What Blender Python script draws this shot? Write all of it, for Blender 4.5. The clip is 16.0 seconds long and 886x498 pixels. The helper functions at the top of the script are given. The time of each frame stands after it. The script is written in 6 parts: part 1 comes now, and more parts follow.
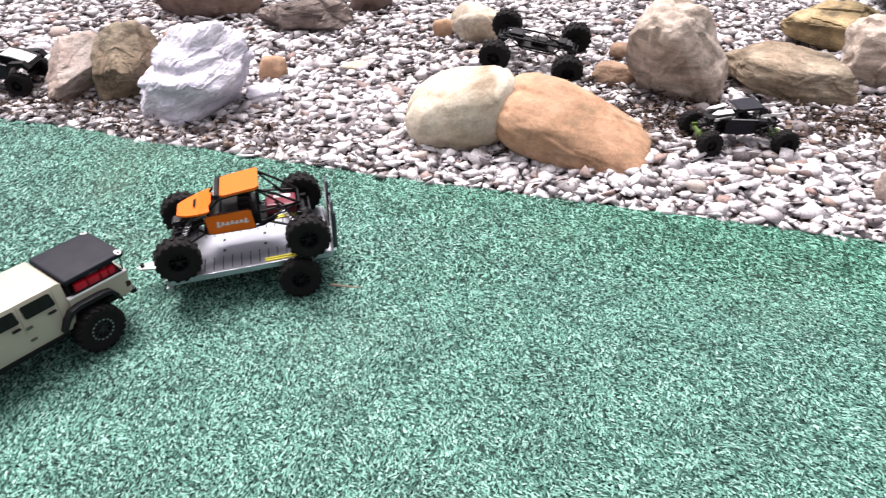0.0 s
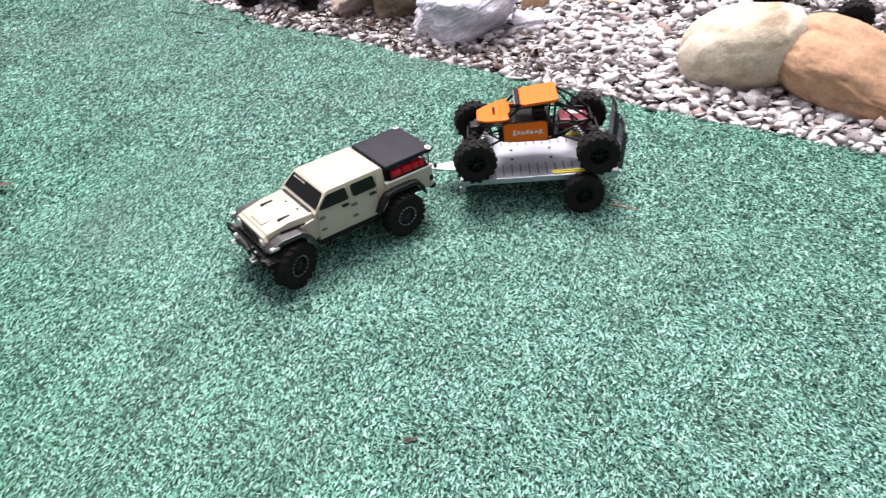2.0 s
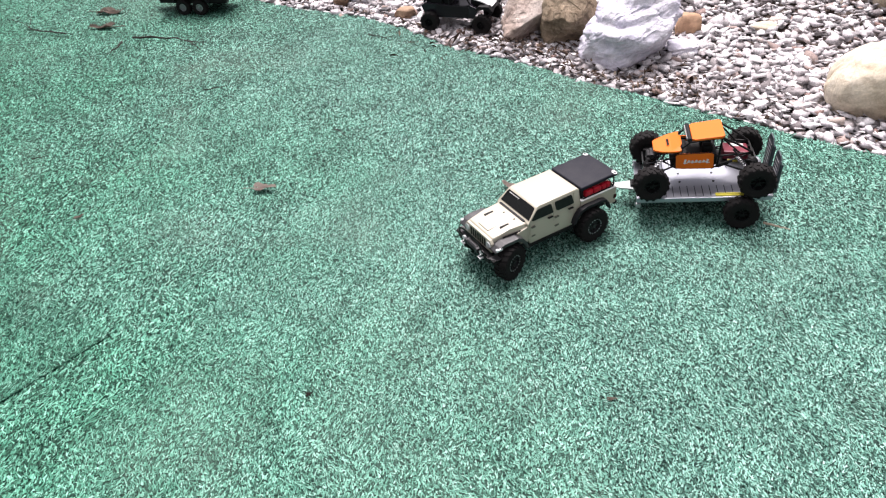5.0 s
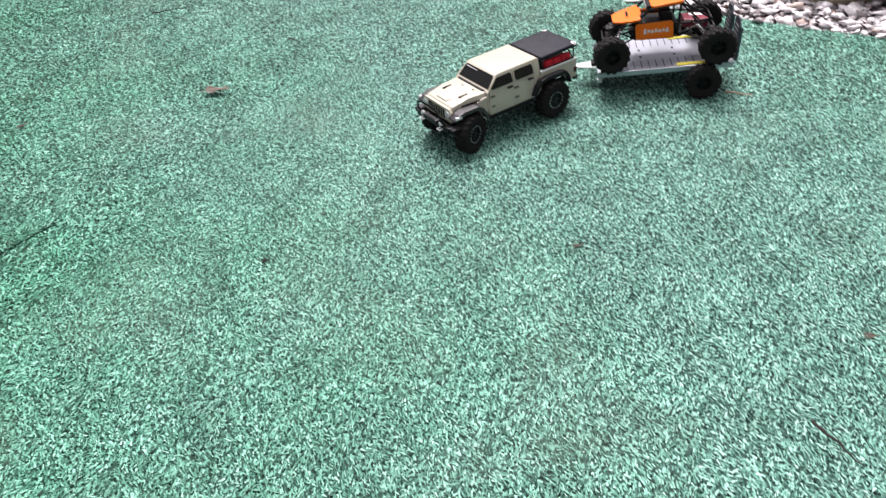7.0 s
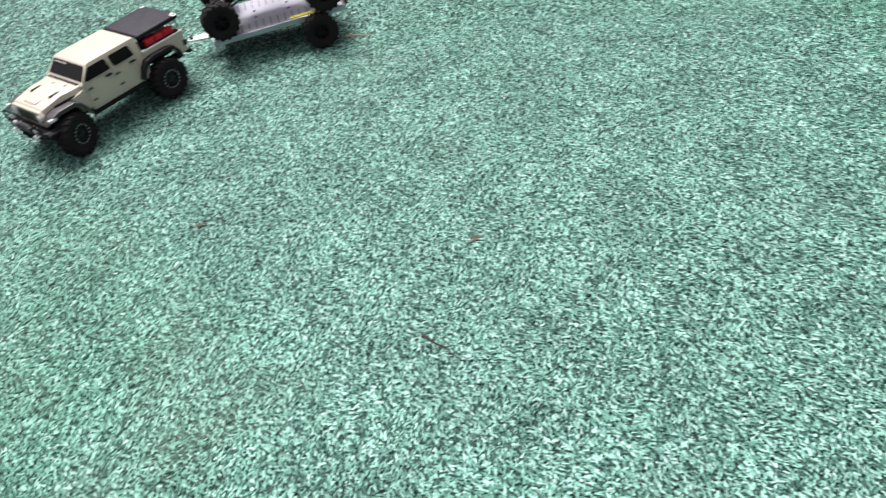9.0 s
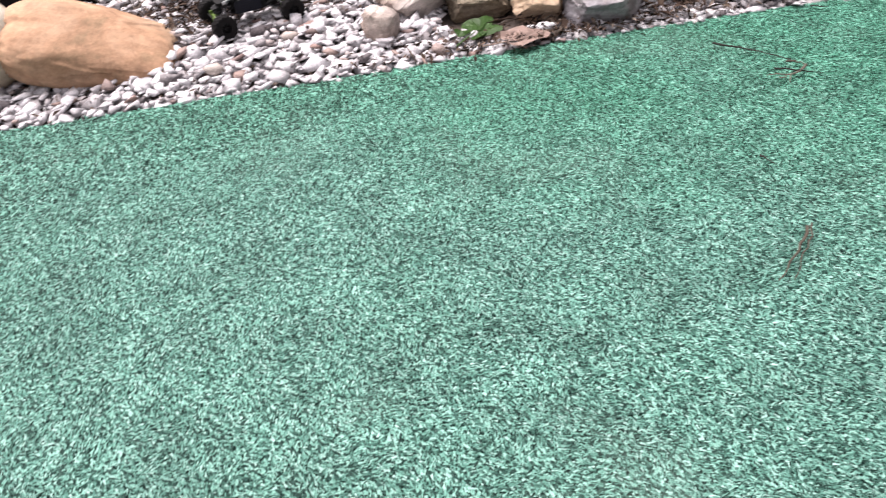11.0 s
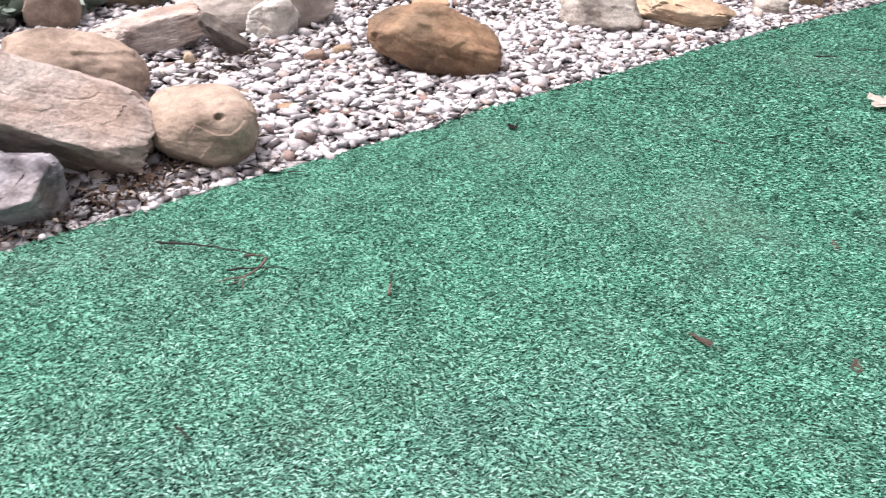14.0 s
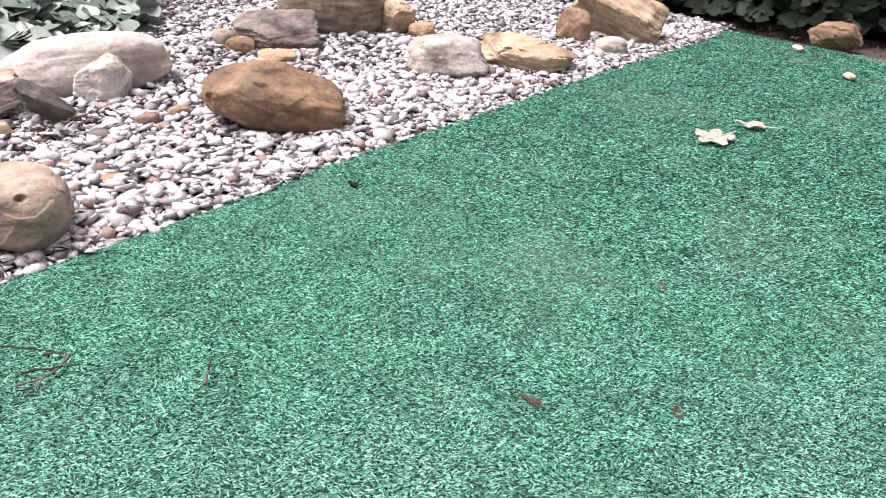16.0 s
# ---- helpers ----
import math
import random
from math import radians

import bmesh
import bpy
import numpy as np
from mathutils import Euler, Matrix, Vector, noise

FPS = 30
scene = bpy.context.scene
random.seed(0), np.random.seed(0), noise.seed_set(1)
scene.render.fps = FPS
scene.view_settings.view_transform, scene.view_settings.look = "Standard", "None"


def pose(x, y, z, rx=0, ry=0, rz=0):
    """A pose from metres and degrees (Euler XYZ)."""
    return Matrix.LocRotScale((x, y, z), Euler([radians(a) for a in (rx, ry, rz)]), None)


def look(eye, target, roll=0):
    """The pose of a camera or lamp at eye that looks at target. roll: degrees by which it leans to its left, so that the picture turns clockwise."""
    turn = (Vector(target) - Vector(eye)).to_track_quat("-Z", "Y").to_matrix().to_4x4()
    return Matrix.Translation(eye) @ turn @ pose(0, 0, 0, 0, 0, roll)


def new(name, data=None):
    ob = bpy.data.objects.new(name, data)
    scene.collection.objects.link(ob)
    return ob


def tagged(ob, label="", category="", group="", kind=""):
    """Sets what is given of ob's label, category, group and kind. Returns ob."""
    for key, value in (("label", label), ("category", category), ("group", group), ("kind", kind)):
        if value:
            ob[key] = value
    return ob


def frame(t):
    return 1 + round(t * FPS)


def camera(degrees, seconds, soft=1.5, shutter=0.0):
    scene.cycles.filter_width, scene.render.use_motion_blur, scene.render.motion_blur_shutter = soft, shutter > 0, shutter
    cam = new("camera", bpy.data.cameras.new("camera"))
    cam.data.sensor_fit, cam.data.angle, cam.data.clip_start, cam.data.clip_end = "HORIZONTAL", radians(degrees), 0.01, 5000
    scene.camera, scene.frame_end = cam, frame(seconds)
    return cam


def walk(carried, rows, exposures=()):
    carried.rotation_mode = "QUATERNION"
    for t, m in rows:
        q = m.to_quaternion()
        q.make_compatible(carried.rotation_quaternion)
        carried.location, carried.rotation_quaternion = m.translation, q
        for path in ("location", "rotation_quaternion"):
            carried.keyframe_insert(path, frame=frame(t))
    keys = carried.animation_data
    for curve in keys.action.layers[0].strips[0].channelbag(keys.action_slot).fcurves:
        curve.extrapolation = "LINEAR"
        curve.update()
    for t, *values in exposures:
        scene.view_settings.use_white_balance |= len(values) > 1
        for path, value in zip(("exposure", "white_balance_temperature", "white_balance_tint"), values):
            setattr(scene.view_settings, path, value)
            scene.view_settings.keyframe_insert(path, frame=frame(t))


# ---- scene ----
cam = camera(64.1, 16.0, soft=1.2, shutter=0.30)
METRES, EYE, TILT, LEAN, TURN = 2.0, 0.533, -33.86, -0.35, 0.0
ROWS = [
    (0.0, 0.0, 0.0, 0.0, 0.0, 0.0, -0.0),
    (0.5, -0.0173, -0.0024, -0.0104, 3.63, -0.16, -2.2),
    (1.0, -0.0419, -0.0106, -0.0154, 7.16, -0.69, -4.03),
    (1.5, -0.0531, -0.016, -0.0213, 10.37, -1.98, -5.56),
    (2.0, -0.0652, -0.0212, -0.0282, 13.79, -4.45, -6.84),
    (2.5, -0.0771, -0.0359, -0.0178, 17.22, -7.98, -7.72),
    (3.0, -0.0697, -0.1004, 0.029, 19.89, -11.73, -8.05),
    (3.5, -0.0535, -0.1442, 0.0617, 21.23, -13.64, -8.09),
    (4.0, -0.0854, -0.142, 0.0362, 21.26, -13.07, -8.17),
    (6.5, -0.0933, -0.1454, -0.0711, 21.48, -4.98, -8.64),
    (7.0, -0.0809, -0.1382, -0.0974, 19.57, -7.07, -6.58),
    (7.5, -0.0666, -0.1325, -0.1056, 16.09, -8.89, -3.87),
    (8.0, -0.0503, -0.122, -0.1113, 11.55, -9.77, -0.65),
    (8.5, -0.0197, -0.1119, -0.1085, 6.43, -9.49, 2.97),
    (11.0, 0.1274, -0.0753, -0.0465, -21.81, -10.57, 18.01),
    (11.5, 0.1595, -0.0919, -0.0011, -27.83, -12.73, 19.86),
    (12.0, 0.2127, -0.0807, 0.0088, -32.71, -13.42, 21.25),
    (12.5, 0.2749, -0.0433, -0.0156, -37.08, -13.13, 22.21),
    (13.0, 0.3089, -0.028, -0.0286, -41.67, -12.78, 22.91),
    (13.5, 0.3354, -0.0327, -0.0393, -46.19, -12.89, 23.68),
    (14.0, 0.3551, -0.0427, -0.0444, -50.11, -13.2, 24.57),
    (14.5, 0.3775, -0.055, -0.0489, -53.65, -13.88, 25.34),
    (15.0, 0.3892, -0.066, -0.0517, -56.25, -14.35, 25.96),
    (15.5, 0.3946, -0.0703, -0.0501, -58.27, -14.58, 26.49),
    (16.0, 0.3986, -0.0727, -0.0482, -59.86, -14.79, 26.98),
]
GAP_ENDS = [
    (4.2, pose(-0.1923, -0.2116, 0.7314, 46.74, 4.67, 22.57)),
    (6.3, pose(-0.2000, -0.3135, 0.5925, 54.81, 3.79, 23.26)),
    (8.7, pose(-0.0203, -0.3037, 0.4741, 46.81, 5.85, 1.20)),
    (10.8, pose(0.2428, -0.1864, 0.5339, 48.77, 3.36, -25.39)),
]
walk(cam, sorted([(t, pose(0, 0, EYE, TILT, LEAN, TURN) @ pose(METRES * x, METRES * y, METRES * z, 90 + pitch, roll, yaw)) for t, x, y, z, yaw, pitch, roll in ROWS] + GAP_ENDS, key=lambda row: row[0]), exposures=[(0.0, 0.40), (4.2, 0.39), (8.7, 0.37), (10.8, 0.33), (16.0, 0.32)])

# ---- light ----
world = bpy.data.worlds.new("overcast_sky")
scene.world = world
world.use_nodes = True
wn, wl = world.node_tree.nodes, world.node_tree.links
wn.clear()
sky = wn.new("ShaderNodeTexSky")
sky.sky_type, sky.sun_disc = "NISHITA", False
sky.sun_elevation, sky.sun_rotation = radians(62), radians(200)
sky.air_density, sky.dust_density, sky.ozone_density = 1.0, 4.0, 1.0
veil = wn.new("ShaderNodeMixRGB")
veil.inputs[0].default_value = 0.95
wback = wn.new("ShaderNodeBackground")
wback.inputs[1].default_value = 0.068
wout = wn.new("ShaderNodeOutputWorld")
# an overcast sky is three times as bright overhead as at the horizon
wtc, wsep, wmap = wn.new("ShaderNodeTexCoord"), wn.new("ShaderNodeSeparateXYZ"), wn.new("ShaderNodeMapRange")
wmap.inputs["From Min"].default_value, wmap.inputs["From Max"].default_value = 0.0, 1.0
wmap.inputs["To Min"].default_value, wmap.inputs["To Max"].default_value = 0.0, 1.62
cloud = wn.new("ShaderNodeMixRGB")
cloud.blend_type = "MULTIPLY"
cloud.inputs[0].default_value = 1
cloud.inputs[1].default_value = (9.6, 9.7, 9.9, 1)
wl.new(wtc.outputs["Generated"], wsep.inputs[0])
wl.new(wsep.outputs["Z"], wmap.inputs["Value"])
wl.new(wmap.outputs[0], cloud.inputs[2])
wl.new(cloud.outputs[0], veil.inputs[2])
wl.new(sky.outputs[0], veil.inputs[1])
wl.new(veil.outputs[0], wback.inputs[0])
wl.new(wback.outputs[0], wout.inputs[0])
sun_data = bpy.data.lights.new("sun", "SUN")
sun_data.energy, sun_data.angle, sun_data.color = 6.5, radians(40), (1.0, 0.97, 0.92)
sun = new("sun", sun_data)
sun.matrix_world = look((-0.5, 1.20, 2.7), (0, 0, 0))
scene.view_settings.use_white_balance = True
scene.view_settings.white_balance_temperature, scene.view_settings.white_balance_tint = 6500, 20


# ---- materials ----
DULL = 0.70  # real albedo of weathered surfaces against their bright look


def hexmix(c, k):
    return tuple(min(1.0, v * k) for v in c)


def material(name, base, rough=0.6, metal=0.0, vary=0.12, scale=60.0, fine=600.0, bump=0.15, spec=0.5, coat=0.0):
    """A painted, moulded or metal surface with grain and faint wear at two scales."""
    base = hexmix(base, 1.0 if metal > .5 else DULL)
    m = bpy.data.materials.new(name)
    m.use_nodes = True
    n, l = m.node_tree.nodes, m.node_tree.links
    b = n["Principled BSDF"]
    tc = n.new("ShaderNodeTexCoord")
    big, small = n.new("ShaderNodeTexNoise"), n.new("ShaderNodeTexNoise")
    big.inputs["Scale"].default_value, big.inputs["Detail"].default_value = scale, 4
    small.inputs["Scale"].default_value, small.inputs["Detail"].default_value = fine, 2
    l.new(tc.outputs["Object"], big.inputs["Vector"])
    l.new(tc.outputs["Object"], small.inputs["Vector"])
    ramp = n.new("ShaderNodeMixRGB")
    ramp.inputs[1].default_value = (*hexmix(base, 1 - vary), 1)
    ramp.inputs[2].default_value = (*hexmix(base, 1 + vary), 1)
    l.new(big.outputs["Fac"], ramp.inputs[0])
    l.new(ramp.outputs[0], b.inputs["Base Color"])
    mr = n.new("ShaderNodeMapRange")
    mr.inputs["To Min"].default_value, mr.inputs["To Max"].default_value = max(0.03, rough - 0.1), min(1, rough + 0.12)
    l.new(big.outputs["Fac"], mr.inputs["Value"])
    l.new(mr.outputs[0], b.inputs["Roughness"])
    b.inputs["Metallic"].default_value = metal
    b.inputs["Specular IOR Level"].default_value = spec * DULL
    b.inputs["Coat Weight"].default_value = coat
    bp = n.new("ShaderNodeBump")
    bp.inputs["Strength"].default_value, bp.inputs["Distance"].default_value = bump, 0.0004
    l.new(small.outputs["Fac"], bp.inputs["Height"])
    l.new(bp.outputs[0], b.inputs["Normal"])
    return m


def stone(name, light, mid, dark, layers=0.3, speckle=0.4, bump=0.6, tint=(.45, .30, .20), tinted=0.35):
    """Natural rock: broad blotches, thin layers, speckles, pitted relief."""
    light, mid, dark, tint = (hexmix(q, DULL) for q in (light, mid, dark, tint))
    m = bpy.data.materials.new(name)
    m.use_nodes = True
    n, l = m.node_tree.nodes, m.node_tree.links
    b = n["Principled BSDF"]
    tc, info = n.new("ShaderNodeTexCoord"), n.new("ShaderNodeObjectInfo")
    shift = n.new("ShaderNodeVectorMath")
    shift.operation = "ADD"
    l.new(tc.outputs["Object"], shift.inputs[0])
    l.new(info.outputs["Random"], shift.inputs[1])
    blot = n.new("ShaderNodeTexNoise")
    blot.inputs["Scale"].default_value, blot.inputs["Detail"].default_value, blot.inputs["Roughness"].default_value = 11, 7, 0.62
    blot.inputs["Distortion"].default_value = 0.7
    l.new(shift.outputs[0], blot.inputs["Vector"])
    ramp = n.new("ShaderNodeValToRGB")
    ramp.color_ramp.elements[0].position, ramp.color_ramp.elements[0].color = 0.33, (*dark, 1)
    ramp.color_ramp.elements[1].position, ramp.color_ramp.elements[1].color = 0.65, (*light, 1)
    e = ramp.color_ramp.elements.new(0.47)
    e.color = (*mid, 1)
    l.new(blot.outputs["Fac"], ramp.inputs[0])
    squash = n.new("ShaderNodeMapping")
    squash.inputs["Scale"].default_value = (1.6, 2.2, 8.0)
    squash.inputs["Rotation"].default_value = (.25, .2, 0)
    l.new(shift.outputs[0], squash.inputs["Vector"])
    bands = n.new("ShaderNodeTexNoise")
    bands.inputs["Scale"].default_value, bands.inputs["Detail"].default_value, bands.inputs["Roughness"].default_value = 7, 8, .6
    l.new(squash.outputs[0], bands.inputs["Vector"])
    mul = n.new("ShaderNodeMixRGB")
    mul.blend_type = "MULTIPLY"
    lay = n.new("ShaderNodeMapRange")
    lay.inputs["From Min"].default_value, lay.inputs["From Max"].default_value = 0.36, 0.60
    lay.inputs["To Min"].default_value, lay.inputs["To Max"].default_value = 1 - layers, 1 + layers * .45
    l.new(bands.outputs["Fac"], lay.inputs["Value"])
    mul.inputs[0].default_value = 1
    stain = n.new("ShaderNodeTexNoise")
    stain.inputs["Scale"].default_value, stain.inputs["Detail"].default_value = 6, 3
    far_off = n.new("ShaderNodeVectorMath")
    far_off.operation = "ADD"
    far_off.inputs[1].default_value = (7.3, 2.1, 4.4)
    l.new(shift.outputs[0], far_off.inputs[0])
    l.new(far_off.outputs[0], stain.inputs["Vector"])
    amount = n.new("ShaderNodeMapRange")
    amount.inputs["From Min"].default_value, amount.inputs["From Max"].default_value = 0.42, 0.62
    amount.inputs["To Max"].default_value = tinted
    l.new(stain.outputs["Fac"], amount.inputs["Value"])
    warm = n.new("ShaderNodeMixRGB")
    warm.inputs[2].default_value = (*tint, 1)
    l.new(amount.outputs[0], warm.inputs[0])
    l.new(ramp.outputs[0], warm.inputs[1])
    l.new(warm.outputs[0], mul.inputs[1])
    l.new(lay.outputs[0], mul.inputs[2])
    spk = n.new("ShaderNodeTexNoise")
    spk.inputs["Scale"].default_value, spk.inputs["Detail"].default_value = 260, 3
    l.new(shift.outputs[0], spk.inputs["Vector"])
    spr = n.new("ShaderNodeMapRange")
    spr.inputs["From Min"].default_value, spr.inputs["From Max"].default_value = 0.3, 0.7
    spr.inputs["To Min"].default_value, spr.inputs["To Max"].default_value = 1 - speckle * .5, 1 + speckle * 0.3
    l.new(spk.outputs["Fac"], spr.inputs["Value"])
    mul2 = n.new("ShaderNodeMixRGB")
    mul2.blend_type = "MULTIPLY"
    mul2.inputs[0].default_value = 1
    l.new(mul.outputs[0], mul2.inputs[1])
    l.new(spr.outputs[0], mul2.inputs[2])
    grain = n.new("ShaderNodeTexNoise")
    grain.inputs["Scale"].default_value, grain.inputs["Detail"].default_value, grain.inputs["Roughness"].default_value = 38, 10, 0.75
    grain.inputs["Distortion"].default_value = 0.4
    l.new(far_off.outputs[0], grain.inputs["Vector"])
    worn = n.new("ShaderNodeMapRange")
    worn.inputs["From Min"].default_value, worn.inputs["From Max"].default_value = 0.33, 0.66
    worn.inputs["To Min"].default_value, worn.inputs["To Max"].default_value = 0.78, 1.26
    l.new(grain.outputs["Fac"], worn.inputs["Value"])
    mul3 = n.new("ShaderNodeMixRGB")
    mul3.blend_type = "MULTIPLY"
    mul3.inputs[0].default_value = 1
    l.new(mul2.outputs[0], mul3.inputs[1])
    l.new(worn.outputs[0], mul3.inputs[2])
    # hairline cracks where the rock has begun to split
    bent = n.new("ShaderNodeMixRGB")
    bent.blend_type = "ADD"
    bent.inputs[0].default_value = .22
    l.new(shift.outputs[0], bent.inputs[1])
    l.new(blot.outputs["Color"], bent.inputs[2])
    split = n.new("ShaderNodeTexVoronoi")
    split.feature = "DISTANCE_TO_EDGE"
    split.inputs["Scale"].default_value = 9
    l.new(bent.outputs[0], split.inputs["Vector"])
    line = n.new("ShaderNodeMapRange")
    line.inputs["From Min"].default_value, line.inputs["From Max"].default_value = 0.0, 0.035
    line.inputs["To Min"].default_value, line.inputs["To Max"].default_value = 1.0, 0.0
    l.new(split.outputs["Distance"], line.inputs["Value"])
    where = n.new("ShaderNodeMapRange")
    where.inputs["From Min"].default_value, where.inputs["From Max"].default_value = 0.54, 0.66
    where.inputs["To Max"].default_value = max(0.0, min(.4, 1.3 * (layers - .12)))
    l.new(stain.outputs["Fac"], where.inputs["Value"])
    crack = n.new("ShaderNodeMath")
    crack.operation = "MULTIPLY"
    l.new(line.outputs[0], crack.inputs[0])
    l.new(where.outputs[0], crack.inputs[1])
    dark_line = n.new("ShaderNodeMixRGB")
    dark_line.inputs[2].default_value = (*hexmix(dark, .5), 1)
    l.new(crack.outputs[0], dark_line.inputs[0])
    l.new(mul3.outputs[0], dark_line.inputs[1])
    l.new(dark_line.outputs[0], b.inputs["Base Color"])
    b.inputs["Roughness"].default_value = 0.8
    b.inputs["Specular IOR Level"].default_value = 0.2
    pit = n.new("ShaderNodeTexNoise")
    pit.inputs["Scale"].default_value, pit.inputs["Detail"].default_value, pit.inputs["Roughness"].default_value = 45, 9, 0.7
    l.new(shift.outputs[0], pit.inputs["Vector"])
    add = n.new("ShaderNodeMath")
    add.operation = "MULTIPLY_ADD"
    add.inputs[1].default_value = layers * 2
    l.new(bands.outputs["Fac"], add.inputs[0])
    l.new(pit.outputs["Fac"], add.inputs[2])
    bp = n.new("ShaderNodeBump")
    cut = n.new("ShaderNodeMath")
    cut.operation = "SUBTRACT"
    l.new(add.outputs[0], cut.inputs[0])
    l.new(crack.outputs[0], cut.inputs[1])
    bp.inputs["Strength"].default_value, bp.inputs["Distance"].default_value = bump, 0.008
    l.new(cut.outputs[0], bp.inputs["Height"])
    l.new(bp.outputs[0], b.inputs["Normal"])
    return m


def island_ramp(name, stops, rough=0.8, broad=0.0, broad_scale=5.0, fine=0.0, bump=0.0, spec=0.1):
    """Each small piece takes its own colour from the ramp; broad: patches of lighter and darker growth."""
    stops = [(p, hexmix(q, DULL)) for p, q in stops]
    m = bpy.data.materials.new(name)
    m.use_nodes = True
    n, l = m.node_tree.nodes, m.node_tree.links
    b = n["Principled BSDF"]
    geo, tc = n.new("ShaderNodeNewGeometry"), n.new("ShaderNodeTexCoord")
    ramp = n.new("ShaderNodeValToRGB")
    els = ramp.color_ramp.elements
    els[0].position, els[0].color = stops[0][0], (*stops[0][1], 1)
    els[1].position, els[1].color = stops[-1][0], (*stops[-1][1], 1)
    for p, c in stops[1:-1]:
        els.new(p).color = (*c, 1)
    l.new(geo.outputs["Random Per Island"], ramp.inputs[0])
    out = ramp.outputs[0]
    for k, s in ((broad, broad_scale), (fine, 350.0)):
        if k:
            no = n.new("ShaderNodeTexNoise")
            no.inputs["Scale"].default_value, no.inputs["Detail"].default_value = s, 5
            l.new(tc.outputs["Object"], no.inputs["Vector"])
            mr = n.new("ShaderNodeMapRange")
            mr.inputs["From Min"].default_value, mr.inputs["From Max"].default_value = 0.32, 0.68
            mr.inputs["To Min"].default_value, mr.inputs["To Max"].default_value = 1 - k, 1 + k
            l.new(no.outputs["Fac"], mr.inputs["Value"])
            mul = n.new("ShaderNodeMixRGB")
            mul.blend_type = "MULTIPLY"
            mul.inputs[0].default_value = 1
            l.new(out, mul.inputs[1])
            l.new(mr.outputs[0], mul.inputs[2])
            out = mul.outputs[0]
            if bump and s > 100:
                bp = n.new("ShaderNodeBump")
                bp.inputs["Strength"].default_value, bp.inputs["Distance"].default_value = bump, 0.001
                l.new(no.outputs["Fac"], bp.inputs["Height"])
                l.new(bp.outputs[0], b.inputs["Normal"])
    l.new(out, b.inputs["Base Color"])
    b.inputs["Roughness"].default_value = rough
    b.inputs["Specular IOR Level"].default_value = spec
    return m


STONE_GREY = stone("grey_stone", (.80, .71, .655), (.60, .52, .475), (.27, .225, .205), 0.16, .35, .8, (.60, .42, .335), .6)
STONE_GREY2 = stone("speckled_grey_stone", (.66, .61, .55), (.50, .45, .405), (.26, .22, .19), 0.15, .6, .6, (.46, .33, .25), .4)
STONE_WHITE = stone("white_stone", (.95, .925, 1.0), (.86, .835, .96), (.66, .635, .78), 0.14, .15, .8, (.78, .75, .82), .3)
STONE_SLATE = stone("slate_stone", (.72, .69, .73), (.47, .445, .485), (.16, .145, .16), 0.26, .30, .5, (.36, .29, .25), .5)
STONE_OLIVE = stone("olive_stone", (.50, .425, .325), (.33, .275, .20), (.12, .10, .075), 0.38, .35, .8, (.38, .26, .17), .45)
STONE_CREAM = stone("cream_stone", (.85, .78, .66), (.74, .655, .52), (.42, .33, .23), 0.10, .22, .5, (.52, .38, .25), .45)
STONE_BEIGE = stone("beige_layered_stone", (.84, .72, .62), (.66, .55, .46), (.33, .26, .21), 0.32, .3, .8, (.54, .41, .32), .4)
STONE_TAN = stone("orange_tan_stone", (.63, .405, .264), (.53, .313, .192), (.34, .23, .14), 0.10, .22, .45, (.60, .44, .31), .45)
STONE_TAN2 = stone("tan_stone", (.58, .455, .365), (.45, .345, .275), (.25, .19, .15), 0.10, .3, .4, (.38, .28, .215), .5)
STONE_BROWN = stone("brown_stone", (.42, .29, .20), (.31, .20, .135), (.15, .10, .07), .15, .3, .6)
STONE_RUST = stone("rust_stone", (.50, .325, .20), (.345, .205, .125), (.15, .095, .064), 0.12, .35, .9, (.20, .155, .115), .65)
STONE_SAND = stone("sandy_layered_stone", (.74, .60, .45), (.60, .46, .32), (.36, .25, .17), 0.30, .3, .7, (.48, .32, .22), .5)
STONE_PEACH = stone("peach_cream_stone", (.96, .78, .60), (.80, .60, .43), (.46, .31, .20), 0.12, .3, .6, (.60, .41, .27), .5)
STONE_QUARTZ = stone("quartz_stone", (.98, .95, .89), (.88, .83, .76), (.60, .53, .45), 0.18, .25, .9, (.66, .57, .46), .4)
STONE_PALE = stone("pale_smooth_stone", (.80, .725, .665), (.64, .57, .52), (.40, .345, .305), .12, .25, .5, (.52, .44, .38), .4)
# almost black, so that the cavity's deep shade lies in the colour
STONE_CAVITY_SHADE = stone("cavity_shade_stone", (.085, .062, .052), (.05, .037, .032), (.022, .017, .015), .1, .3, .7, (.04, .03, .025), .4)
STONE_CHAR = stone("charcoal_stone", (.24, .215, .195), (.14, .125, .115), (.05, .045, .04), 0.35, .35, .8, (.16, .12, .095), .4)
STONE_DUSK = stone("mauve_grey_stone", (.42, .345, .31), (.28, .225, .205), (.12, .095, .085), 0.38, .35, .8, (.20, .17, .145), .5)
STONE_MOSS = stone("mossy_yellow_stone", (.58, .45, .26), (.42, .31, .165), (.16, .125, .075), 0.35, .35, .9, (.22, .20, .10), .5)
STONE_MAUVE = stone("mauve_stone", (.30, .22, .19), (.22, .155, .135), (.11, .075, .065), .1, .25)
